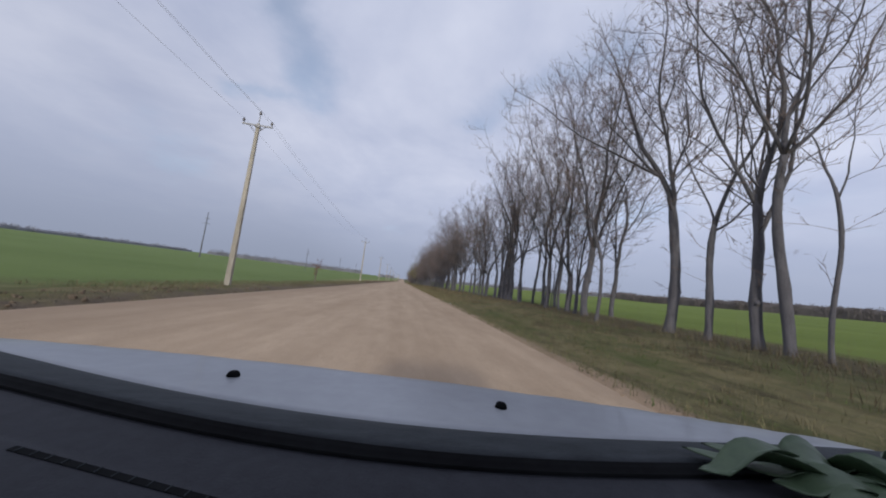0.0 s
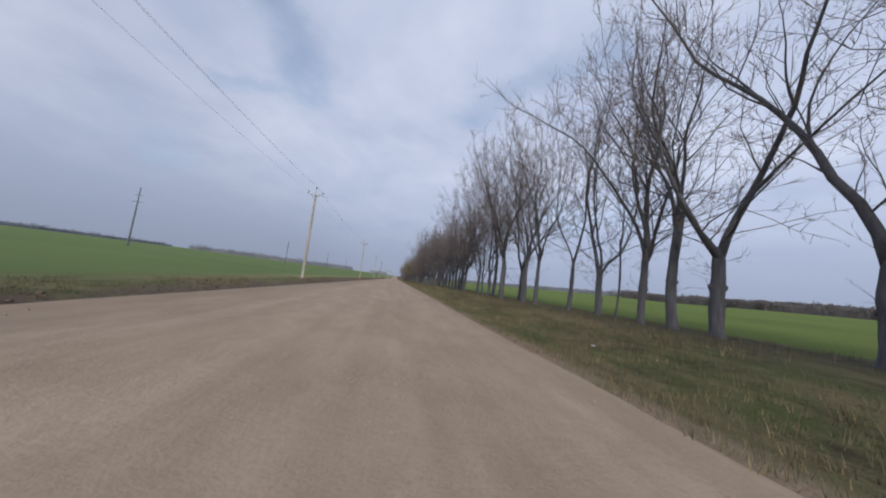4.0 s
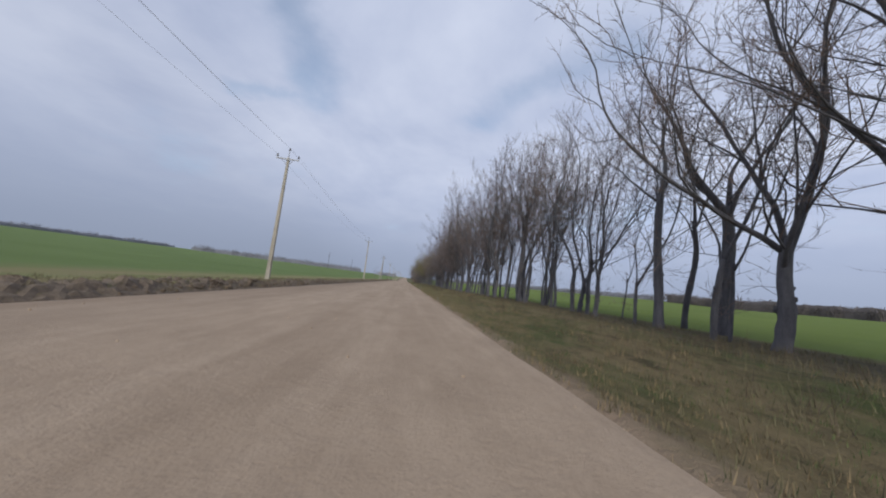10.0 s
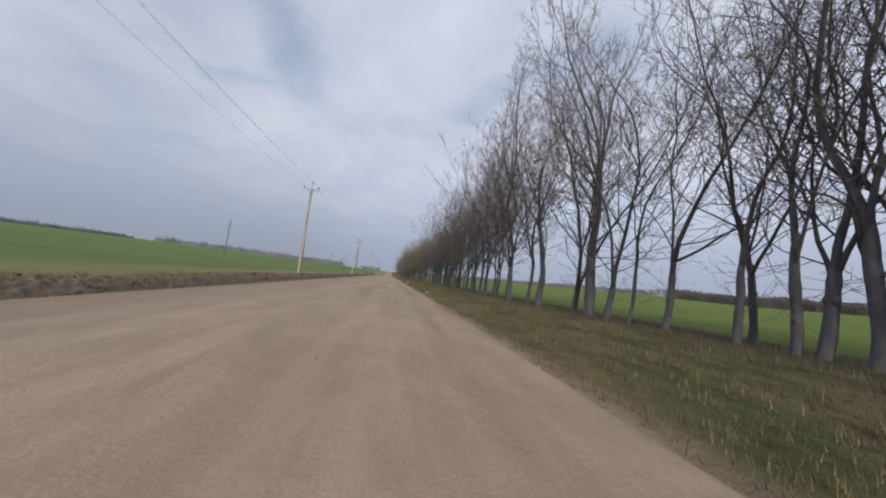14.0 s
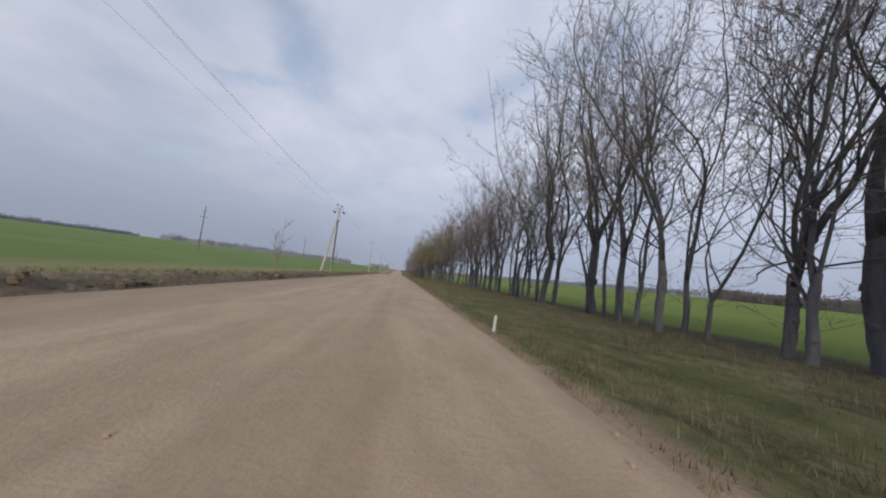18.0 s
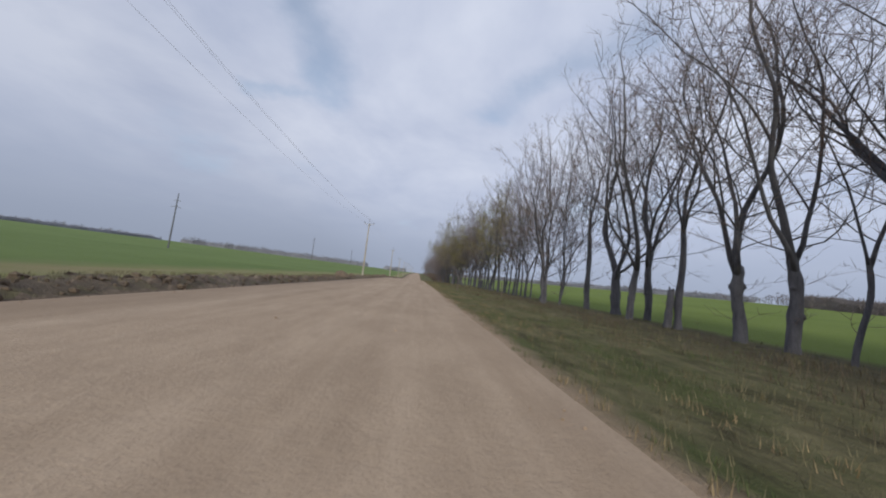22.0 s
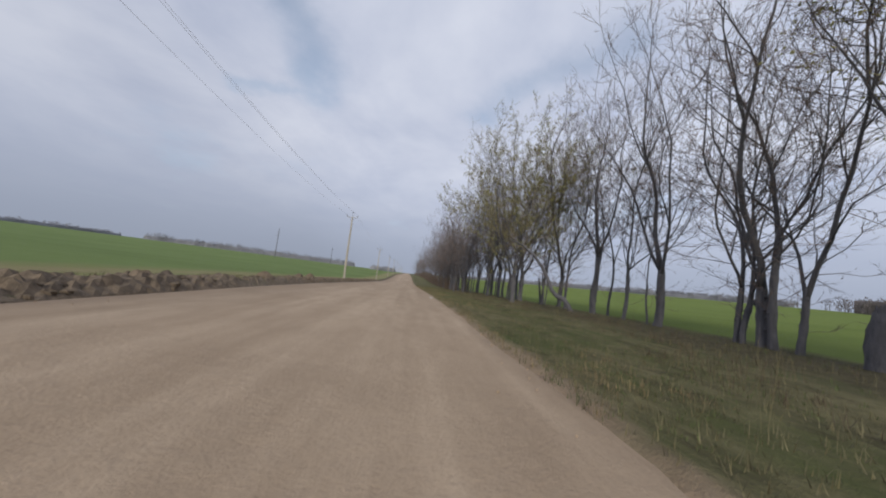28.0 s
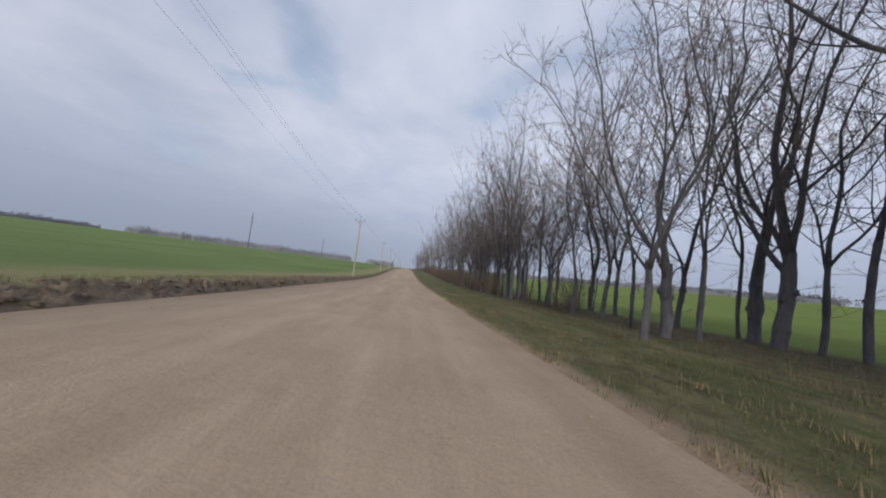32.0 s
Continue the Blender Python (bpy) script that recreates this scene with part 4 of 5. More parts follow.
def insulator(at, parent, tall=0.2):
    s = Shape()
    s.turned(at, [(0.035, 0.0), (0.075, 0.02), (0.045, 0.06), (0.07, 0.09), (0.04, 0.13), (0.05, 0.17), (0.02, tall)], 10)
    ins = part("insulator", s, GLASSY, parent, "", True)
    p = Shape()
    p.turned((at[0], at[1], at[2] - 0.16), [(0.014, 0.0), (0.014, 0.17)], 6)
    part("pin", p, STEEL, ins)


def shaft_shape(height, foot=0.265, head=0.15):
    s = Shape()
    bev = 0.18
    rings = []
    for i in range(9):
        k = i / 8
        w = foot + (head - foot) * k
        d = w * 0.82
        z = -0.4 + (height + 0.4) * k
        ring = []
        for a, b in ((-1 + bev, -1), (1 - bev, -1), (1, -1 + bev), (1, 1 - bev), (1 - bev, 1), (-1 + bev, 1), (-1, 1 - bev), (-1, -1 + bev)):
            ring.append(len(s.v))
            s.v.append((a * w / 2, b * d / 2, z))
        rings.append(ring)
    for a, b in zip(rings, rings[1:]):
        for k in range(8):
            s.f.append((a[k], a[(k + 1) % 8], b[(k + 1) % 8], b[k]))
    s.f.append(tuple(rings[-1]))
    return s


def make_pole():
    ob = thing("power_pole", "weathered concrete power pole with steel crossarm beside the road", "utility pole", "power poles along the road")
    part("shaft", shaft_shape(ARM + 0.12), CONCRETE, ob)
    a = Shape()
    a.box(0, -0.10, ARM - 0.035, 1.5, 0.06, 0.07)
    for s in (-1, 1):
        a.tube([Vector((s * 0.45, -0.10, ARM)), Vector((s * 0.08, -0.09, ARM - 0.38))], [0.016, 0.016], 5)
    a.box(0, 0, ARM - 0.09, 0.24, 0.24, 0.05)
    part("crossarm", a, STEEL, ob)
    p = Shape()
    p.tube([Vector((0, 0, ARM)), Vector((0, 0, TOP - 0.06))], [0.032, 0.026], 7)
    part("top_bracket", p, STEEL, ob)
    for x in (-0.7, 0.7):
        insulator((x, -0.10, ARM + 0.12), ob)
    insulator((0, 0, TOP), ob)
    return ob


POLES = [(-8.8, -30.0), (-8.77, 16.1), (-9.04, 64.2), (-8.79, 108.5), (-8.77, 154.0), (-9.0, 202.9), (-8.64, 247.7), (-8.5, 293.7), (-8.8, 338.0)]
POLES += [(-8.8, 338 + 45.5 * i) for i in range(1, 9)]
first = make_pole()
spots = []
for i, (x, y) in enumerate(POLES):
    z = land(x, y) - 0.03
    spots.append((x, y, z))
    m = pose(x, y, z, 0, 0, rng.uniform(-3, 3))
    if i == 0:
        first.matrix_basis = m
    elif abs(y - 202.9) > 1:
        copy_thing(first, m)


def strutted_pole(x, y, z):
    ob = thing("strutted_power_pole", "concrete power pole with slanting strut and clustered insulators", "utility pole", "power poles along the road", pose(x, y, z))
    part("shaft", shaft_shape(8.9), CONCRETE, ob)
    st = shaft_shape(8.1, 0.28, 0.17)
    strut = part("strut", st, CONCRETE, ob)
    strut.matrix_basis = pose(-0.45, -3.5, -0.1, -23.6, 3.0, 0)
    c = Shape()
    c.box(0, -0.1, 7.15, 0.34, 0.42, 0.14)
    part("strut_clamp", c, STEEL, ob)
    a = Shape()
    a.box(0, -0.12, 8.30, 1.25, 0.08, 0.09)
    a.box(0, 0.12, 8.72, 0.9, 0.08, 0.08)
    a.tube([Vector((-0.2, 0, 8.8)), Vector((-0.35, 0, 9.25))], [0.03, 0.025], 6)
    a.tube([Vector((0.1, 0, 8.8)), Vector((0.25, 0, 9.1))], [0.03, 0.025], 6)
    part("crossarm", a, STEEL, ob)
    for p in ((-0.6, -0.12), (0.6, -0.12)):
        for dy in (-0.28, 0.28):
            s = Shape()
            v = Vector((p[0], p[1], 8.35))
            s.tube([v, v + Vector((0, dy * 0.4, -0.02)), v + Vector((0, dy * 0.9, -0.04)), v + Vector((0, dy * 1.4, -0.06)), v + Vector((0, dy * 1.9, -0.07))], [0.05, 0.11, 0.06, 0.12, 0.03], 9)
            part("disc_insulator", s, GLASSY, ob, "", True)
    for p in ((-0.35, 9.25), (0.25, 9.1)):
        s = Shape()
        s.turned((p[0], 0, p[1]), [(0.05, 0), (0.13, 0.03), (0.06, 0.09), (0.12, 0.13), (0.04, 0.2)], 10)
        part("disc_insulator", s, GLASSY, ob, "", True)


strutted_pole(*spots[5])


def conductor(dx, dz):
    s = Shape()
    pts = []
    for (x0, y0, z0), (x1, y1, z1) in zip(spots, spots[1:]):
        for i in range(12):
            k = i / 12
            sag = 0.75 * 4 * k * (1 - k)
            pts.append(Vector((x0 + (x1 - x0) * k + dx, y0 + (y1 - y0) * k, z0 + (z1 - z0) * k + dz - sag)))
    pts.append(Vector((spots[-1][0] + dx, spots[-1][1], spots[-1][2] + dz)))
    s.tube(pts, [0.0055] * len(pts), 5)
    tagged(part("power_line_wire", s, WIRE), "thin aluminium overhead wire sagging between concrete poles", "power line", "overhead wires")


for dx, dz in ((-0.7, ARM + 0.30), (0.7, ARM + 0.30), (0.0, TOP + 0.18)):
    conductor(dx, dz)


def far_pylon():
    ob = thing("distant_pylon", "tall thin grey transmission pole standing in the green field", "pylon", "distant transmission poles")
    s = Shape()
    s.tube([Vector((0, 0, -0.5)), Vector((0, 0, 23.5))], [0.34, 0.17], 8)
    part("mast", s, OLDMAST, ob)
    for z, w in ((17.5, 3.6), (20.2, 2.4)):
        a = Shape()
        a.tube([Vector((-w / 2, 0, z)), Vector((0, 0, z + 0.35)), Vector((w / 2, 0, z))], [0.09, 0.14, 0.09], 5)
        part("crossarm", a, STEEL, ob)
    return ob


pyl = far_pylon()
PYLONS = [0, 165, 330, 495, 660]
for i, y in enumerate(PYLONS):
    m = pose(-104, y, land(-104, y), 0, 0, 20)
    if i == 0:
        pyl.matrix_basis = m
    else:
        copy_thing(pyl, m)


# ---- saplings on the field side ----
def sapling(x, y, height, seed, stems, leafy):
    rng = random.Random(seed)
    s, leaf = Shape(), Shape()
    for i in range(stems):
        bp = bend(rng, Vector((0, 0, -0.1)), Vector((rng.uniform(-0.3, 0.3) * (i > 0), rng.uniform(-0.3, 0.3) * (i > 0), 1)), height * (1 if i == 0 else 0.8), 7, 0.06, 0.03)
        s.tube(bp, taper(0.045 if i == 0 else 0.03, 0.006, 7), 5)
        for _ in range(15):
            k = rng.randint(2, 6)
            e = aside(rng, (bp[k + 1] - bp[k]).normalized(), rng.uniform(0.5, 1.0))
            tp = bend(rng, bp[k], e, height * rng.uniform(0.12, 0.28), 3, 0.15, 0.08)
            s.tube(tp, [0.011, 0.009, 0.007, 0.0], 3, False)
            for _ in range(3):
                g = tp[1].lerp(tp[3], rng.random())
                w = aside(rng, tp[3] - tp[1], 0.7) * rng.uniform(0.1, 0.3)
                s.tube([g, g + w], [0.006, 0.0], 3, False)
                if leafy:
                    for _ in range(4):
                        c = g + w * rng.random()
                        i0 = len(leaf.v)
                        leaf.v += [tuple(c + Vector((rng.uniform(-1, 1), rng.uniform(-1, 1), rng.uniform(-1, 1))) * 0.06) for _ in range(3)]
                        leaf.f.append((i0, i0 + 1, i0 + 2))
    ob = thing("sapling", "young tree with last russet leaves at the field edge" if leafy else "bare thin young tree at the field edge", "sapling", "", pose(x, y, land(x, y)))
    part("stem", s, TWIG, ob)
    if leafy:
        part("leaves", leaf, RUST_LEAF, ob, "sparse dry russet leaves")


sapling(-9.6, 33.8, 2.6, 61, 2, True)
sapling(-9.6, 186.6, 4.4, 62, 3, False)


# ---- distant tree belts and woods ----
def belt(name, label, x0, y0, x1, y1, height, step, seed, depth=12, low=0.6):
    """A far line of bare trees: each a short stem under a round fuzz of branches."""
    rng = random.Random(seed)
    s = Shape()
    length = math.hypot(x1 - x0, y1 - y0)
    n = int(length / step)
    fat = 1.5 if name == "distant_tree_belt" else 1.0
    for i in range(n):
        k = (i + rng.random()) / n
        x, y = x0 + (x1 - x0) * k + rng.uniform(-depth, depth) / 2, y0 + (y1 - y0) * k + rng.uniform(-depth, depth) / 2
        b = Vector((x, y, land(x, y) - 0.2))
        swell = 0.86 + 0.5 * noise.noise((k * length / 38.0, seed, 0.0)) + 0.25 * noise.noise((k * length / 11.0, seed, 4.0))
        h = height * swell * rng.uniform(low, 1.08)
        w = 2.2 + 0.16 * h
        s.tube([b, b + Vector((0, 0, h * 0.6))], [0.16, 0.10], 3, False)
        for _ in range(24):
            u = rng.random() ** 0.8
            r = w * math.sqrt(max(0.05, 1 - (1.7 * u - 0.7) ** 2)) * rng.random()
            a = rng.uniform(0, 6.28)
            p = b + Vector((r * math.cos(a), r * math.sin(a), h * (0.06 + 0.82 * u)))
            q = p + Vector((math.cos(a) * rng.uniform(-0.3, 1.2), math.sin(a) * rng.uniform(-0.3, 1.2), rng.uniform(0.4, 1.9)))
            s.sliver(p, q, rng.uniform(0.2, 0.6) * fat, Vector((rng.uniform(-1, 1), rng.uniform(-1, 1), 0.3)).normalized())
    steps = int(length / 4.0)
    for row in (-0.3, 0.0, 0.3):
        start = len(s.v)
        for i in range(steps + 1):
            k = i / steps
            x, y = x0 + (x1 - x0) * k + row * depth, y0 + (y1 - y0) * k + row * depth
            z = land(x, y)
            top = height * ((0.72 if name == "distant_wood" else 0.5) + 0.22 * noise.noise((i * 0.23, row * 9, seed)) + rng.uniform(-0.06, 0.06))
            for dx, h in ((-1.6, -0.5), (-1.0, top * 0.7), (0.0, top), (1.0, top * 0.7), (1.6, -0.5)):
                s.v.append((x + dx, y + dx * 0.5, z + h))
        for i in range(steps):
            for q in range(4):
                a = start + i * 5 + q
                s.f.append((a, a + 1, a + 6, a + 5))
    tagged(part(name, s, HAZEWOOD if name == "distant_tree_belt" else DARKWOOD), label, "trees", "", "stuff")


belt("distant_tree_belt", "far belt of bare trees along the field, tinted with haze", -600, 1000, -165, 1150, 19, 0.8, 71, 16, 0.8)
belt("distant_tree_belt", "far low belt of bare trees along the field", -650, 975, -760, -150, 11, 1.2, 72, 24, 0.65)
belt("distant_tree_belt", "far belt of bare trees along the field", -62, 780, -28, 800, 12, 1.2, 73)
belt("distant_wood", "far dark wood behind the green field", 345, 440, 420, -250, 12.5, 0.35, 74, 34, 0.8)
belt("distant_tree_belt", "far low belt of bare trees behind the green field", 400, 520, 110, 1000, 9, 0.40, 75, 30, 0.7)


# ---- grass, soil and clutter along the road ----
def blades(name, label, mat, patches, seed):
    """Loose grass: each blade a leaning narrow leaf. patches: x from, x to, y from, y to, tufts per square metre, height, clumping."""
    g = np.random.default_rng(seed)
    verts, faces = [], []
    base = 0
    for xa, xb, ya, yb, many, tall, clump in patches:
        n = int((xb - xa) * (yb - ya) * many)
        x, y = g.uniform(xa, xb, n), g.uniform(ya, yb, n)
        keep = np.array([noise.noise((a * 0.45, b * 0.3, seed)) > clump and (a < 0 or a > road_r(b) - 0.12) for a, b in zip(x, y)])
        x, y = x[keep], y[keep]
        z = np.array([land(a, b) for a, b in zip(x, y)])
        for _ in range(5):
            m = len(x)
            h = tall * g.uniform(0.4, 1.15, m)
            az = g.uniform(0, 2 * np.pi, m)
            lean = g.uniform(0.15, 0.8, m) * h
            px, py = x + g.normal(0, 0.05, m), y + g.normal(0, 0.05, m)
            w = g.uniform(0.003, 0.008, m)
            sx, sy = -np.sin(az) * w, np.cos(az) * w
            tx, ty = px + np.cos(az) * lean, py + np.sin(az) * lean
            v = np.stack([np.stack([px - sx, py - sy, z - 0.02], -1), np.stack([px + sx, py + sy, z - 0.02], -1), np.stack([tx, ty, z + h * 0.95], -1)], 1).reshape(-1, 3)
            i = base + np.arange(m)[:, None] * 3
            verts.append(v)
            faces += [tuple(q) for q in (i + np.array([0, 1, 2])).tolist()]
            base += m * 3
    s = Shape()
    s.v, s.f = np.concatenate(verts).tolist(), faces
    tagged(part(name, s, mat), label, "grass", "", "stuff")


blades("dry_verge_grass", "tall dry straw-coloured grass on the roadside verge", STRAW,
       [(1.8, 7.5, -4, 318, 15.0, 0.16, -0.3), (7.5, 14.5, -4, 318, 6.0, 0.24, -0.3), (-10.6, -7.5, -4, 318, 16.0, 0.16, -0.2)], 11)
blades("green_verge_grass", "short fresh green grass on the roadside verge", GREEN,
       [(1.8, 7.0, -4, 318, 16.0, 0.09, -0.12), (7.0, 13.5, -4, 318, 3.0, 0.16, -0.1), (-9.6, -7.5, -4, 318, 6.0, 0.11, -0.1)], 12)


OCHRE = plain("bleached_ochre_grass", (0.150, 0.108, 0.054), (0.330, 0.245, 0.132), 0.7, 0.9, 0, 0, (1, 1, 1), 0.35)
blades("ochre_verge_grass", "bleached ochre grass lying along the road edge", OCHRE,
       [(1.9, 4.6, 24, 150, 16.0, 0.13, -0.25), (4.6, 9.5, 24, 150, 7.0, 0.2, -0.05), (1.4, 4.4, 150, 318, 12.0, 0.14, -0.12)], 16)
WEED = plain("dead_russet_weeds", (0.068, 0.052, 0.032), (0.140, 0.106, 0.066), 0.8, 0.9, 0, 0, (1, 1, 1), 0.3)
blades("dead_brown_weeds", "thick dead russet weeds between verge and trees", WEED, [(5.5, 11.5, -4, 318, 9.0, 0.34, 0.02)], 15)


def tall_stalks():
    rng = random.Random(13)
    s = Shape()
    for _ in range(420):
        x, y = rng.uniform(3.4, 10.5), rng.uniform(0, 318)
        if noise.noise((x * 0.3, y * 0.12, 4.0)) < 0.05:
            continue
        for _ in range(rng.randint(1, 3)):
            p = Vector((x + rng.uniform(-.2, .2), y + rng.uniform(-.2, .2), land(x, y) - 0.03))
            h = rng.uniform(0.5, 1.1)
            q = p + Vector((rng.uniform(-.15, .15), rng.uniform(-.15, .15), h))
            s.tube([p, q], [0.003, 0.0015], 3, False)
            for _ in range(3):
                c = p.lerp(q, rng.uniform(0.65, 1.0))
                s.sliver(c, c + Vector((rng.uniform(-.1, .1), rng.uniform(-.1, .1), rng.uniform(0.02, .12))), 0.004, Vector((1, 0, 0)))
    tagged(part("dry_weed_stalks", s, STRAW), "brittle dry weed stalks standing in the verge", "weeds", "", "stuff")


tall_stalks()


def clods():
    rng = random.Random(14)
    s = Shape()
    for _ in range(7000):
        y = rng.uniform(-2, 322)
        x = ROAD_L - 0.15 - abs(rng.gauss(0.55, 0.42))
        if noise.noise((x * 0.6, y * 0.22, 2.0)) < -0.15:
            continue
        r = min(0.17, abs(rng.gauss(0.03, 0.045)) + 0.014) * (0.5 + 0.5 * smoothstep(35, 75, y))
        lump(s, rng, (x, y, land(x, y) + r * 0.2), r, rng.uniform(0.5, 0.95))
    tagged(part("soil_clods", s, SOIL), "broken dark soil clods along the graded bank", "soil", "", "stuff")
    p = Shape()
    for _ in range(1200):
        y = rng.uniform(-2, 322)
        x = rng.choice((road_r(y) - abs(rng.gauss(0, 0.5)), ROAD_L + abs(rng.gauss(0, 0.6)), rng.uniform(ROAD_L, road_r(y))))
        r = rng.uniform(0.008, 0.028)
        lump(p, rng, (x, y, 0.05 * (1 - ((x + 2.07) / 5.2) ** 2) + rise(y) + r * 0.2), r)
    tagged(part("loose_stones", p, ROAD), "small loose stones scattered on the gravel", "stones", "", "stuff")


clods()


def soil_bank():
    """The ragged ridge of earth that the grader pushed up along the field."""
    ys = spread([(36, 330, 0.2)])
    cols = 14
    s = Shape()
    for y in ys:
        k = smoothstep(36, 80, y) * (0.55 + 0.9 * max(0.0, 0.35 + noise.noise((1.0, y * 0.09, 5.0))))
        for i in range(cols + 1):
            x = ROAD_L + 0.05 - 1.9 * i / cols + 0.25 * noise.noise((0.0, y * 0.5, 2.0))
            u = math.sin(math.pi * i / cols)
            crumb = abs(noise.noise((x * 3.4, y * 2.3, 3.0))) * 0.26 + abs(noise.noise((x * 7.0, y * 6.0, 6.0))) * 0.14
            s.v.append((x, y, land(x, y) - 0.05 + k * u ** 0.7 * (0.02 + crumb) * (0.75 if y < 255 else 1.05)))
    w = cols + 1
    s.f = [(j * w + i, j * w + w + i, j * w + w + i + 1, j * w + i + 1) for j in range(len(ys) - 1) for i in range(cols)]
    tagged(part("soil_bank", s, SOIL), "ragged low bank of crumbled brown soil beside the road", "soil", "", "stuff")


soil_bank()


def mound(x, y, w, h, seed):
    """A heap of turned soil left by the grader."""
    rng = random.Random(seed)
    s = Shape()
    rings, sides = 7, 20
    for a in range(rings + 1):
        k = a / rings
        for b in range(sides):
            ph = 2 * math.pi * b / sides
            wob = 1 + 0.3 * noise.noise((math.cos(ph) * 1.5 + seed, math.sin(ph) * 1.5, k * 3))
            r = w * (1 - k) * wob
            s.v.append((r * math.cos(ph), r * math.sin(ph) * 1.25, -0.12 + (h + 0.12) * (1 - (1 - k) ** 2.2) + rng.uniform(-0.035, 0.035)))
    for a in range(rings):
        for b in range(sides):
            c = (b + 1) % sides
            s.f.append((a * sides + b, a * sides + c, (a + 1) * sides + c, (a + 1) * sides + b))
    ob = tagged(part("soil_mound", s, SOIL), "low mound of turned brown soil on the road bank", "mound", "mounds on the road bank")
    ob.matrix_basis = pose(x, y, land(x, y), 0, 0, rng.uniform(0, 90))


for i, (x, y, w, h) in enumerate(((-8.0, 231.6, 0.75, 0.55), (-8.1, 237.2, 0.5, 0.32), (-8.0, 270.4, 0.5, 0.32), (-8.5, 279.8, 0.4, 0.38), (-8.2, 276.2, 0.4, 0.24),
                                  (-8.1, 184.0, 0.5, 0.25), (-8.2, 174.5, 0.5, 0.22), (-8.1, 95.0, 0.5, 0.2))):
    mound(x, y, w, h, 700 + i)


def roadside_post(name, label, x, y, height, mat, tilt):
    s = Shape()
    s.turned((0, 0, -0.2), [(0.045, 0), (0.043, height * 0.6), (0.04, height + 0.17), (0.025, height + 0.2)], 8)
    ob = tagged(part(name, s, mat), label, "post")
    ob.matrix_basis = pose(x, y, land(x, y), tilt, tilt * 0.4, 0)


roadside_post("marker_post", "short white painted marker post in the verge grass", 2.75, 168.8, 0.42, WHITEPOST, 6)
roadside_post("wooden_stake", "slim dark wooden stake standing in the verge", 5.0, 233.2, 1.7, WOODPOST, 2)
roadside_post("wooden_stake", "slim dark wooden stake standing in the verge", 8.6, 227.3, 1.5, WOODPOST, -3)


def litter(x, y, size, seed):
    rng = random.Random(seed)
    s = Shape()
    n = 6
    for j in range(n + 1):
        for i in range(n + 1):
            s.v.append(((i / n - 0.5) * size * rng.uniform(0.8, 1.1), (j / n - 0.5) * size * 0.6, 0.02 + abs(noise.noise((i * 0.8, j * 0.8, seed))) * size * 0.5))
    for j in range(n):
        for i in range(n):
            a = j * (n + 1) + i
            s.f.append((a, a + 1, a + n + 2, a + n + 1))
    ob = tagged(part("plastic_scrap", s, LITTER), "crumpled white plastic scrap lying beside the road", "litter", "litter beside the road")
    mod = ob.modifiers.new("thick", "SOLIDIFY")
    mod.thickness = 0.004
    ob.matrix_basis = pose(x, y, (land(x, y) if x > road_r(y) else 0.04), 0, 0, rng.uniform(0, 180))


for i, (x, y, size) in enumerate(((3.5, 150.1, 0.30), (3.9, 150.6, 0.18), (1.5, 270.8, 0.16), (4.4, 74.6, 0.2), (3.3, 20.6, 0.12), (5.4, 41.0, 0.14), (3.2, 112.0, 0.12))):
    litter(x, y, size, 800 + i)


# ---- the car ----
PAINT = plain("dusty_white_car_paint", (0.235, 0.248, 0.272), (0.32, 0.335, 0.36), 4.0, 0.45)
PAINT.node_tree.nodes["Principled BSDF"].inputs["Coat Weight"].default_value = 0.15
DASH = plain("grained_dark_dashboard", (0.022, 0.023, 0.029), (0.034, 0.036, 0.044), 60.0, 0.62, 0, 0.0008)
COWL = plain("dark_grey_cowl", (0.018, 0.022, 0.026), (0.044, 0.051, 0.058), 22.0, 0.7, 0, 0.001, (1, 3, 1))
TRIM = plain("black_rubber_trim", (0.005, 0.005, 0.006), (0.011, 0.012, 0.013), 9.0, 0.8)
TYRE = plain("dusty_black_tyre", (0.018, 0.017, 0.016), (0.06, 0.052, 0.044), 7.0, 0.9)
for dull, shine in ((TRIM, 0.05), (DASH, 0.15), (COWL, 0.2)):
    dull.node_tree.nodes["Principled BSDF"].inputs["Specular IOR Level"].default_value = shine
GLASS = plain("tinted_glass", (0.01, 0.012, 0.013), (0.02, 0.022, 0.024), 3.0, 0.08)
LAMP = plain("lamp_glass", (0.45, 0.46, 0.48), (0.62, 0.63, 0.65), 20.0, 0.15)
REDLENS = plain("red_lens", (0.25, 0.01, 0.01), (0.35, 0.02, 0.02), 20.0, 0.2)
LEAF = plain("waxy_green_leaf", (0.040, 0.072, 0.038), (0.085, 0.126, 0.066), 14.0, 0.5, 0, 0.0, (1, 1, 1), 0.15)


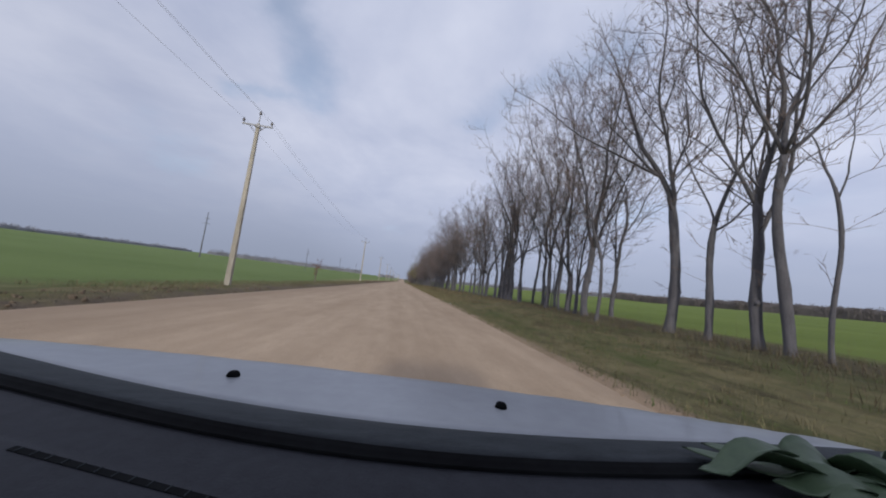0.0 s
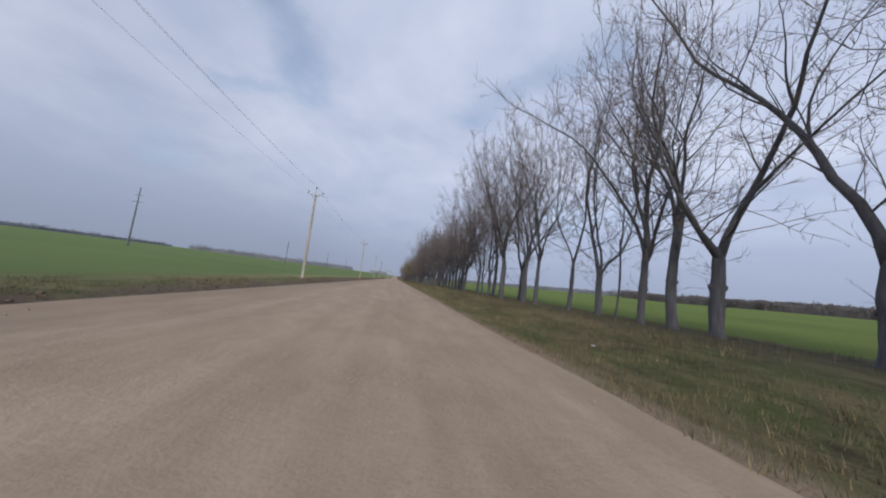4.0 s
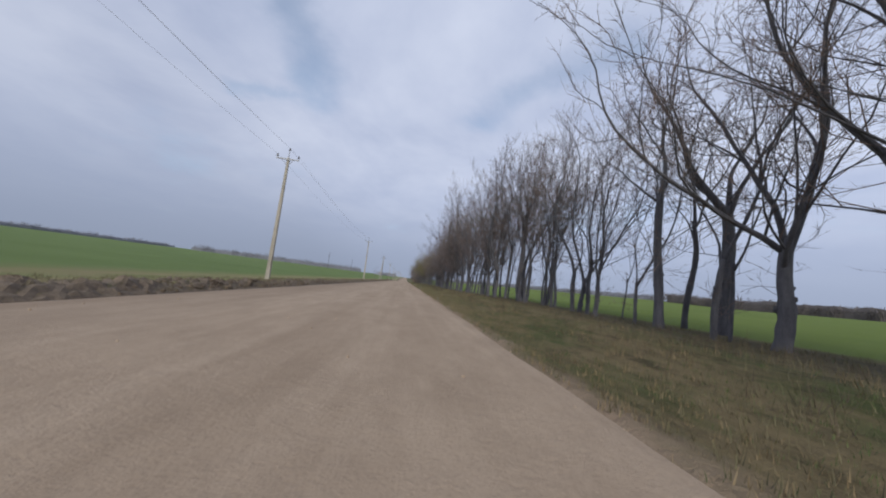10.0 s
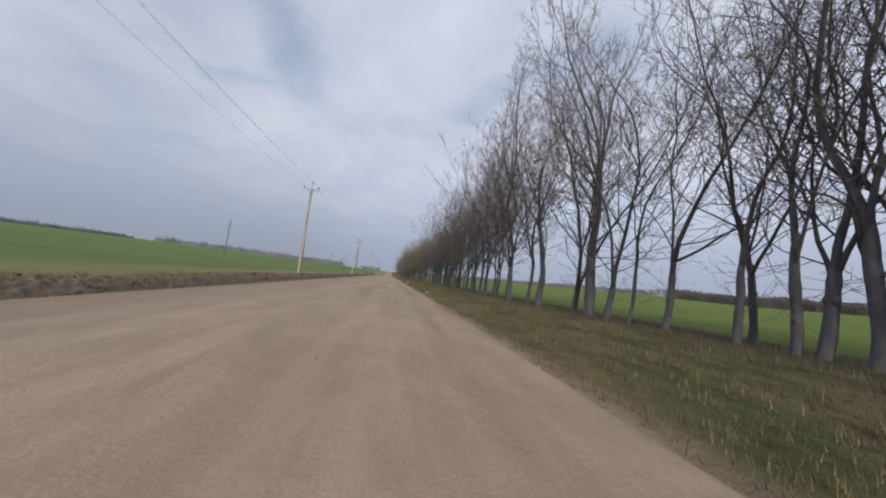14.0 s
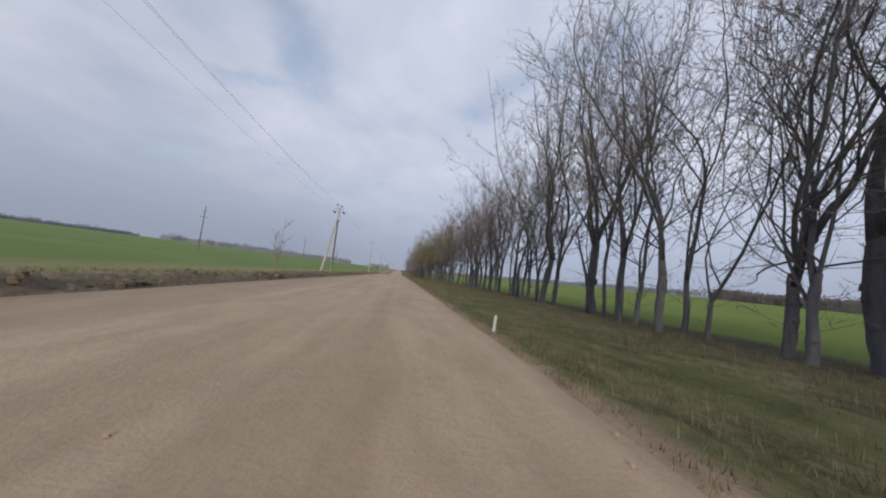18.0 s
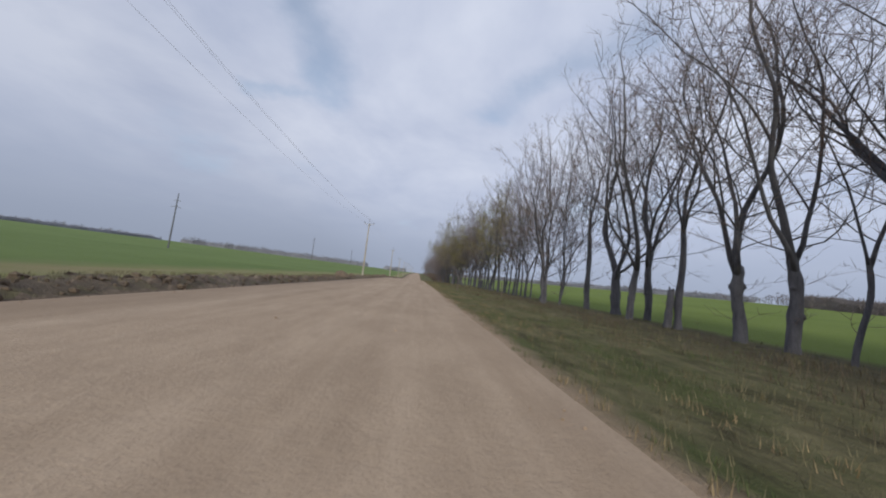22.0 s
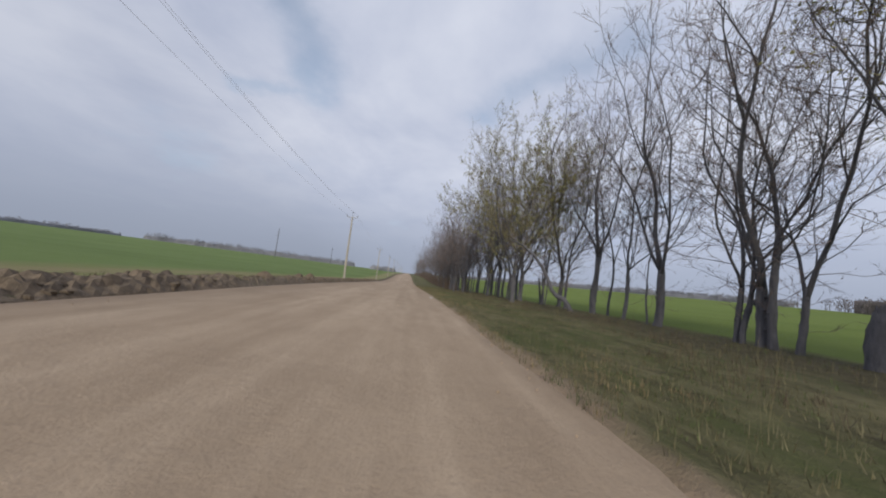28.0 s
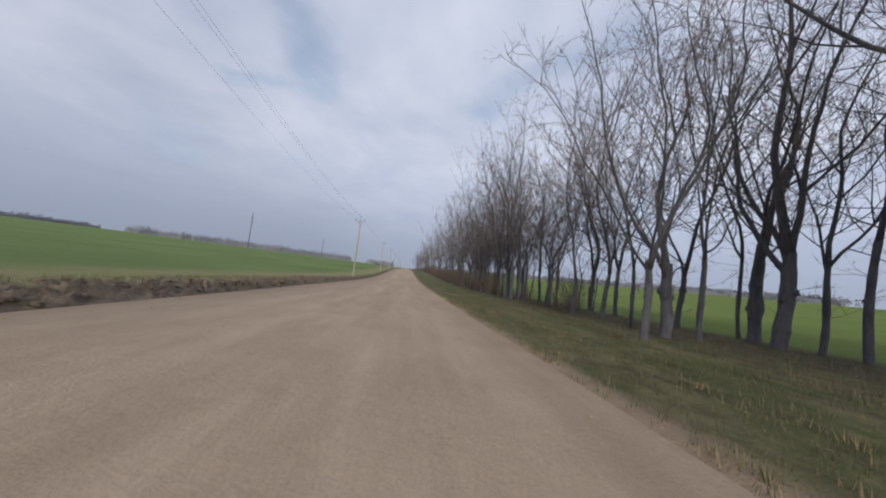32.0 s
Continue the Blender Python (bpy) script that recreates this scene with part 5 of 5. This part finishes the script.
def sheet(s, fn, nu, nv, thick):
    """A curved panel from fn(u, v), with an underside and edges."""
    i = len(s.v)
    w = nu + 1
    for lower in (0, 1):
        for b in range(nv + 1):
            for a in range(w):
                x, y, z = fn(a / nu, b / nv)
                s.v.append((x, y, z - thick * lower))
    half = w * (nv + 1)
    for b in range(nv):
        for a in range(nu):
            q = (i + b * w + a, i + b * w + a + 1, i + (b + 1) * w + a + 1, i + (b + 1) * w + a)
            s.f.append(q)
            s.f.append(tuple(k + half for k in reversed(q)))
    rim = [a for a in range(w)] + [b * w + nu for b in range(1, nv + 1)] + [nv * w + a for a in range(nu - 1, -1, -1)] + [b * w for b in range(nv - 1, 0, -1)]
    for k in range(len(rim)):
        p, q = i + rim[k], i + rim[(k + 1) % len(rim)]
        s.f.append((p, p + half, q + half, q))


def front_edge(x):
    """Where the bonnet begins to fall away, in the car's own plan."""
    return 0.135 - 0.013 * x - 0.087 * x * x


def rear_edge(x):
    return -0.126 - 0.014 * x + 0.277 * x ** 2 - 0.169 * x ** 4


def cowl_edge(x):
    x = min(0.8, max(-0.7, x))
    return -0.198 - 0.036 * x + 0.324 * x ** 2 + 0.096 * x ** 3 - 0.314 * x ** 4


def hood_z(x, y):
    """Height of the bonnet: nearly flat at the rear, falling away in front and at the wings."""
    f = (y - rear_edge(x)) / (front_edge(x) - rear_edge(x))
    z = 1.046 - 0.019 * f - 0.55 * max(0.0, y - front_edge(x)) ** 1.25 * 1.6
    return z - 0.9 * max(0.0, abs(x) - 0.86) ** 1.5


def build_car():
    car = thing("car", "dusty pale silver-grey car on the gravel road, bonnet and dark dashboard", "car", "", pose(-0.20, 0.55, 0, 0, 0, -8.3))
    s = Shape()

    def hood(u, v):
        x = (u * 2 - 1) * 0.95
        y = rear_edge(x) + v * (0.75 - 0.25 * x * x - rear_edge(x))
        return (x, y, hood_z(x, y))
    sheet(s, hood, 36, 34, 0.03)
    bonnet = part("bonnet", s, PAINT, car, "dusty pale painted bonnet", True)
    for x in (-0.236, 0.236):
        n = Shape()
        n.turned((x, -0.001, hood_z(x, 0) - 0.003), [(0.0105, 0.0), (0.0105, 0.006), (0.008, 0.011), (0.003, 0.013)], 10)
        part("washer_nozzle", n, TRIM, bonnet, "small black washer nozzle", True)
    b = Shape()
    b.box(0, -1.55, 0.22, 1.72, 3.6, 0.56, 0.99)
    part("body", b, PAINT, car)
    f = Shape()
    f.box(0, 0.25, 0.30, 1.7, 0.75, 0.36, 0.95)
    part("front_end", f, PAINT, car)
    c = Shape()

    def cowl(u, v):
        x = (u * 2 - 1) * 0.93
        a, b = cowl_edge(x), rear_edge(x)
        return (x, a + (b - a) * v, 1.057 - 0.009 * v + 0.003 * math.sin(v * 3.14))
    sheet(c, cowl, 30, 5, 0.04)
    part("cowl_trim", c, COWL, car, "dark grey plastic cowl under the windscreen", True)
    l = Shape()

    def seal(u, v):
        x = (u * 2 - 1) * 0.92
        return (x, cowl_edge(x) - 0.022 * (1 - v) - 0.001, 1.058 - 0.006 * math.sin(v * 3.14))
    sheet(l, seal, 30, 4, 0.01)
    part("seal", l, TRIM, car, "black rubber windscreen seal", True)
    e = Shape()
    pts = [Vector((-0.55 + 1.1 * k / 20, cowl_edge(-0.55 + 1.1 * k / 20) - 0.001, 1.0565)) for k in range(21)]
    e.tube(pts, [0.0009] * 21, 5)
    part("seal_edge", e, COWL, car, "thin pale edge of the seal")
    d = Shape()

    def dash(u, v):
        x = (u * 2 - 1) * 0.90
        y = cowl_edge(x) - 0.0225 - v * 0.42
        ridge = -0.300 - 0.168 * x
        z = 1.054 + 0.006 * smoothstep(0.004, -0.010, y - ridge) - 0.55 * max(0.0, v - 0.62) ** 2
        return (x, y, z)
    sheet(d, dash, 60, 90, 0.03)
    board = part("dashboard", d, DASH, car, "dark grained plastic dashboard", True)
    # demister slot: its dark depth is a flat black strip, with thin bars across
    q = Shape()
    sheet(q, lambda u, v: (-0.232 + 0.25 * u, -0.3073 - 0.1428 * (-0.232 + 0.25 * u) + (v - 0.5) * 0.0065, 1.0606), 24, 2, 0.004)
    vent = part("air_vent", q, TRIM, board, "narrow black demister vent")
    for k in range(15):
        x = -0.232 + 0.25 * (k + 0.5) / 15
        t = Shape()
        t.box(x, -0.3073 - 0.1428 * x, 1.0604, 0.0008, 0.0065, 0.0010)
        part("slat", t, COWL, vent)
    # cabin behind the windscreen opening: roof, pillars, side and rear glass
    r = Shape()

    def roof(u, v):
        x = (u * 2 - 1) * 0.60
        y = -0.64 - 0.06 * x * x - v * 2.1
        return (x, y, 1.735 - 0.11 * x * x - 0.05 * (2 * v - 1) ** 2)
    sheet(r, roof, 14, 12, 0.035)
    part("roof", r, PAINT, car, "pale painted roof", True)
    for side in (-1, 1):
        for (ya, yb, xa, xb), w in (((-0.17, -0.68, 0.82, 0.60), 0.030), ((-1.45, -1.50, 0.82, 0.60), 0.035), ((-2.95, -2.55, 0.78, 0.58), 0.05)):
            p = Shape()
            p.tube([Vector((side * xa, ya, 0.95)), Vector((side * (xa * 0.55 + xb * 0.45), ya + (yb - ya) * 0.5, 1.32)), Vector((side * xb, yb, 1.69))], [w * 1.2, w, w], 8)
            part("pillar", p, PAINT, car)
        for ya, yb in ((-0.95, -1.44), (-1.52, -2.5)):
            w = Shape()
            sheet(w, lambda u, v: (side * (0.81 - 0.20 * v), ya + (yb - ya) * u, 0.98 + 0.68 * v), 2, 4, 0.006)
            part("side_window", w, GLASS, car, "dark tinted side window")
        for ya, yb in ((-0.42, -1.44), (-1.47, -2.42)):
            w = Shape()
            sheet(w, lambda u, v: (side * (0.862 + 0.012 * math.sin(3.14 * v)), ya + (yb - ya) * u, 0.30 + 0.64 * v), 4, 6, 0.004)
            door = part("door", w, PAINT, car)
            w = Shape()
            w.tube([Vector((side * 0.885, yb + 0.10, 0.80)), Vector((side * 0.897, yb + 0.16, 0.80)), Vector((side * 0.885, yb + 0.24, 0.80))], [0.010, 0.013, 0.010], 7)
            part("handle", w, TRIM, door, "black door handle")
        w = Shape()
        w.turned((side * 0.64, 0.60, 0.56), [(0.05, 0), (0.09, 0.03), (0.10, 0.08), (0.06, 0.13)], 14)
        part("headlight", w, LAMP, car, "clear headlight", True)
        w = Shape()
        w.box(side * 0.76, -3.33, 0.62, 0.14, 0.06, 0.24, 0.9)
        part("tail_light", w, REDLENS, car, "red tail light")
    w = Shape()
    sheet(w, lambda u, v: ((u * 2 - 1) * (0.66 - 0.10 * v), -3.02 + 0.36 * v, 0.99 + 0.66 * v), 6, 4, 0.006)
    part("rear_window", w, GLASS, car, "dark tinted rear window")
    for y, w0 in ((0.60, 1.62), (-3.36, 1.66)):
        w = Shape()
        w.box(0, y, 0.26, w0, 0.16, 0.24, 0.96)
        part("bumper", w, PAINT, car)
    for x in (-0.74, 0.74):
        for y in (0.1, -2.45):
            w = Shape()
            w.tube([Vector((x - 0.1, y, 0.31)), Vector((x - 0.09, y, 0.31)), Vector((x + 0.09, y, 0.31)), Vector((x + 0.1, y, 0.31))], [0.27, 0.31, 0.31, 0.27], 24)
            wheel = part("wheel", w, TYRE, car, "", True)
            r = Shape()
            o = math.copysign(0.104, x)
            r.tube([Vector((x + o - 0.006, y, 0.31)), Vector((x + o + 0.006, y, 0.31))], [0.19, 0.17], 20)
            part("rim", r, STEEL, wheel)


build_car()


def bouquet():
    """Loose green leaves of a bunch of cut flowers lying on the dashboard."""
    rng = random.Random(21)
    ob = thing("flower_bunch", "bunch of cut tulips with broad green leaves on the dashboard", "flowers", "", pose(0.34, 0.285, 1.064, 0, 0, -8.3))
    st = Shape()
    for k in range(5):
        p = Vector((-0.02 + 0.02 * k, 0.0, 0.01))
        st.tube(bend(rng, p, Vector((0.7, -0.25, 0.06)), 0.16, 4, 0.08, 0.0), taper(0.004, 0.0035, 4), 6)
    part("stems", st, LEAF, ob)
    for k in range(26):
        az = rng.uniform(2.2, 3.7) if k % 3 else rng.uniform(-0.6, 1.7)
        ln, wd = rng.uniform(0.07, 0.125), rng.uniform(0.012, 0.024)
        rise0, curl, roll = rng.uniform(0.1, 0.4), rng.uniform(0.6, 1.6), rng.uniform(-0.6, 0.6)
        ox, oy, oz = rng.uniform(-0.05, 0.13), rng.uniform(-0.08, 0.035), rng.uniform(0.0, 0.02)

        def blade(u, v):
            t = v * ln
            pitch = rise0 - curl * v * v
            w = wd * math.sin(math.pi * min(1, 0.12 + 0.88 * v)) ** 0.7 * (u * 2 - 1)
            x = t * math.cos(az) - w * math.sin(az)
            y = t * math.sin(az) + w * math.cos(az)
            z = t * math.sin(pitch) * 0.8 + abs(w) * 0.5 + w * roll
            return (ox + x, oy + y, max(0.004, oz + z))
        s = Shape()
        sheet(s, blade, 4, 9, 0.0012)
        part("leaf", s, LEAF, ob, "", True)


bouquet()
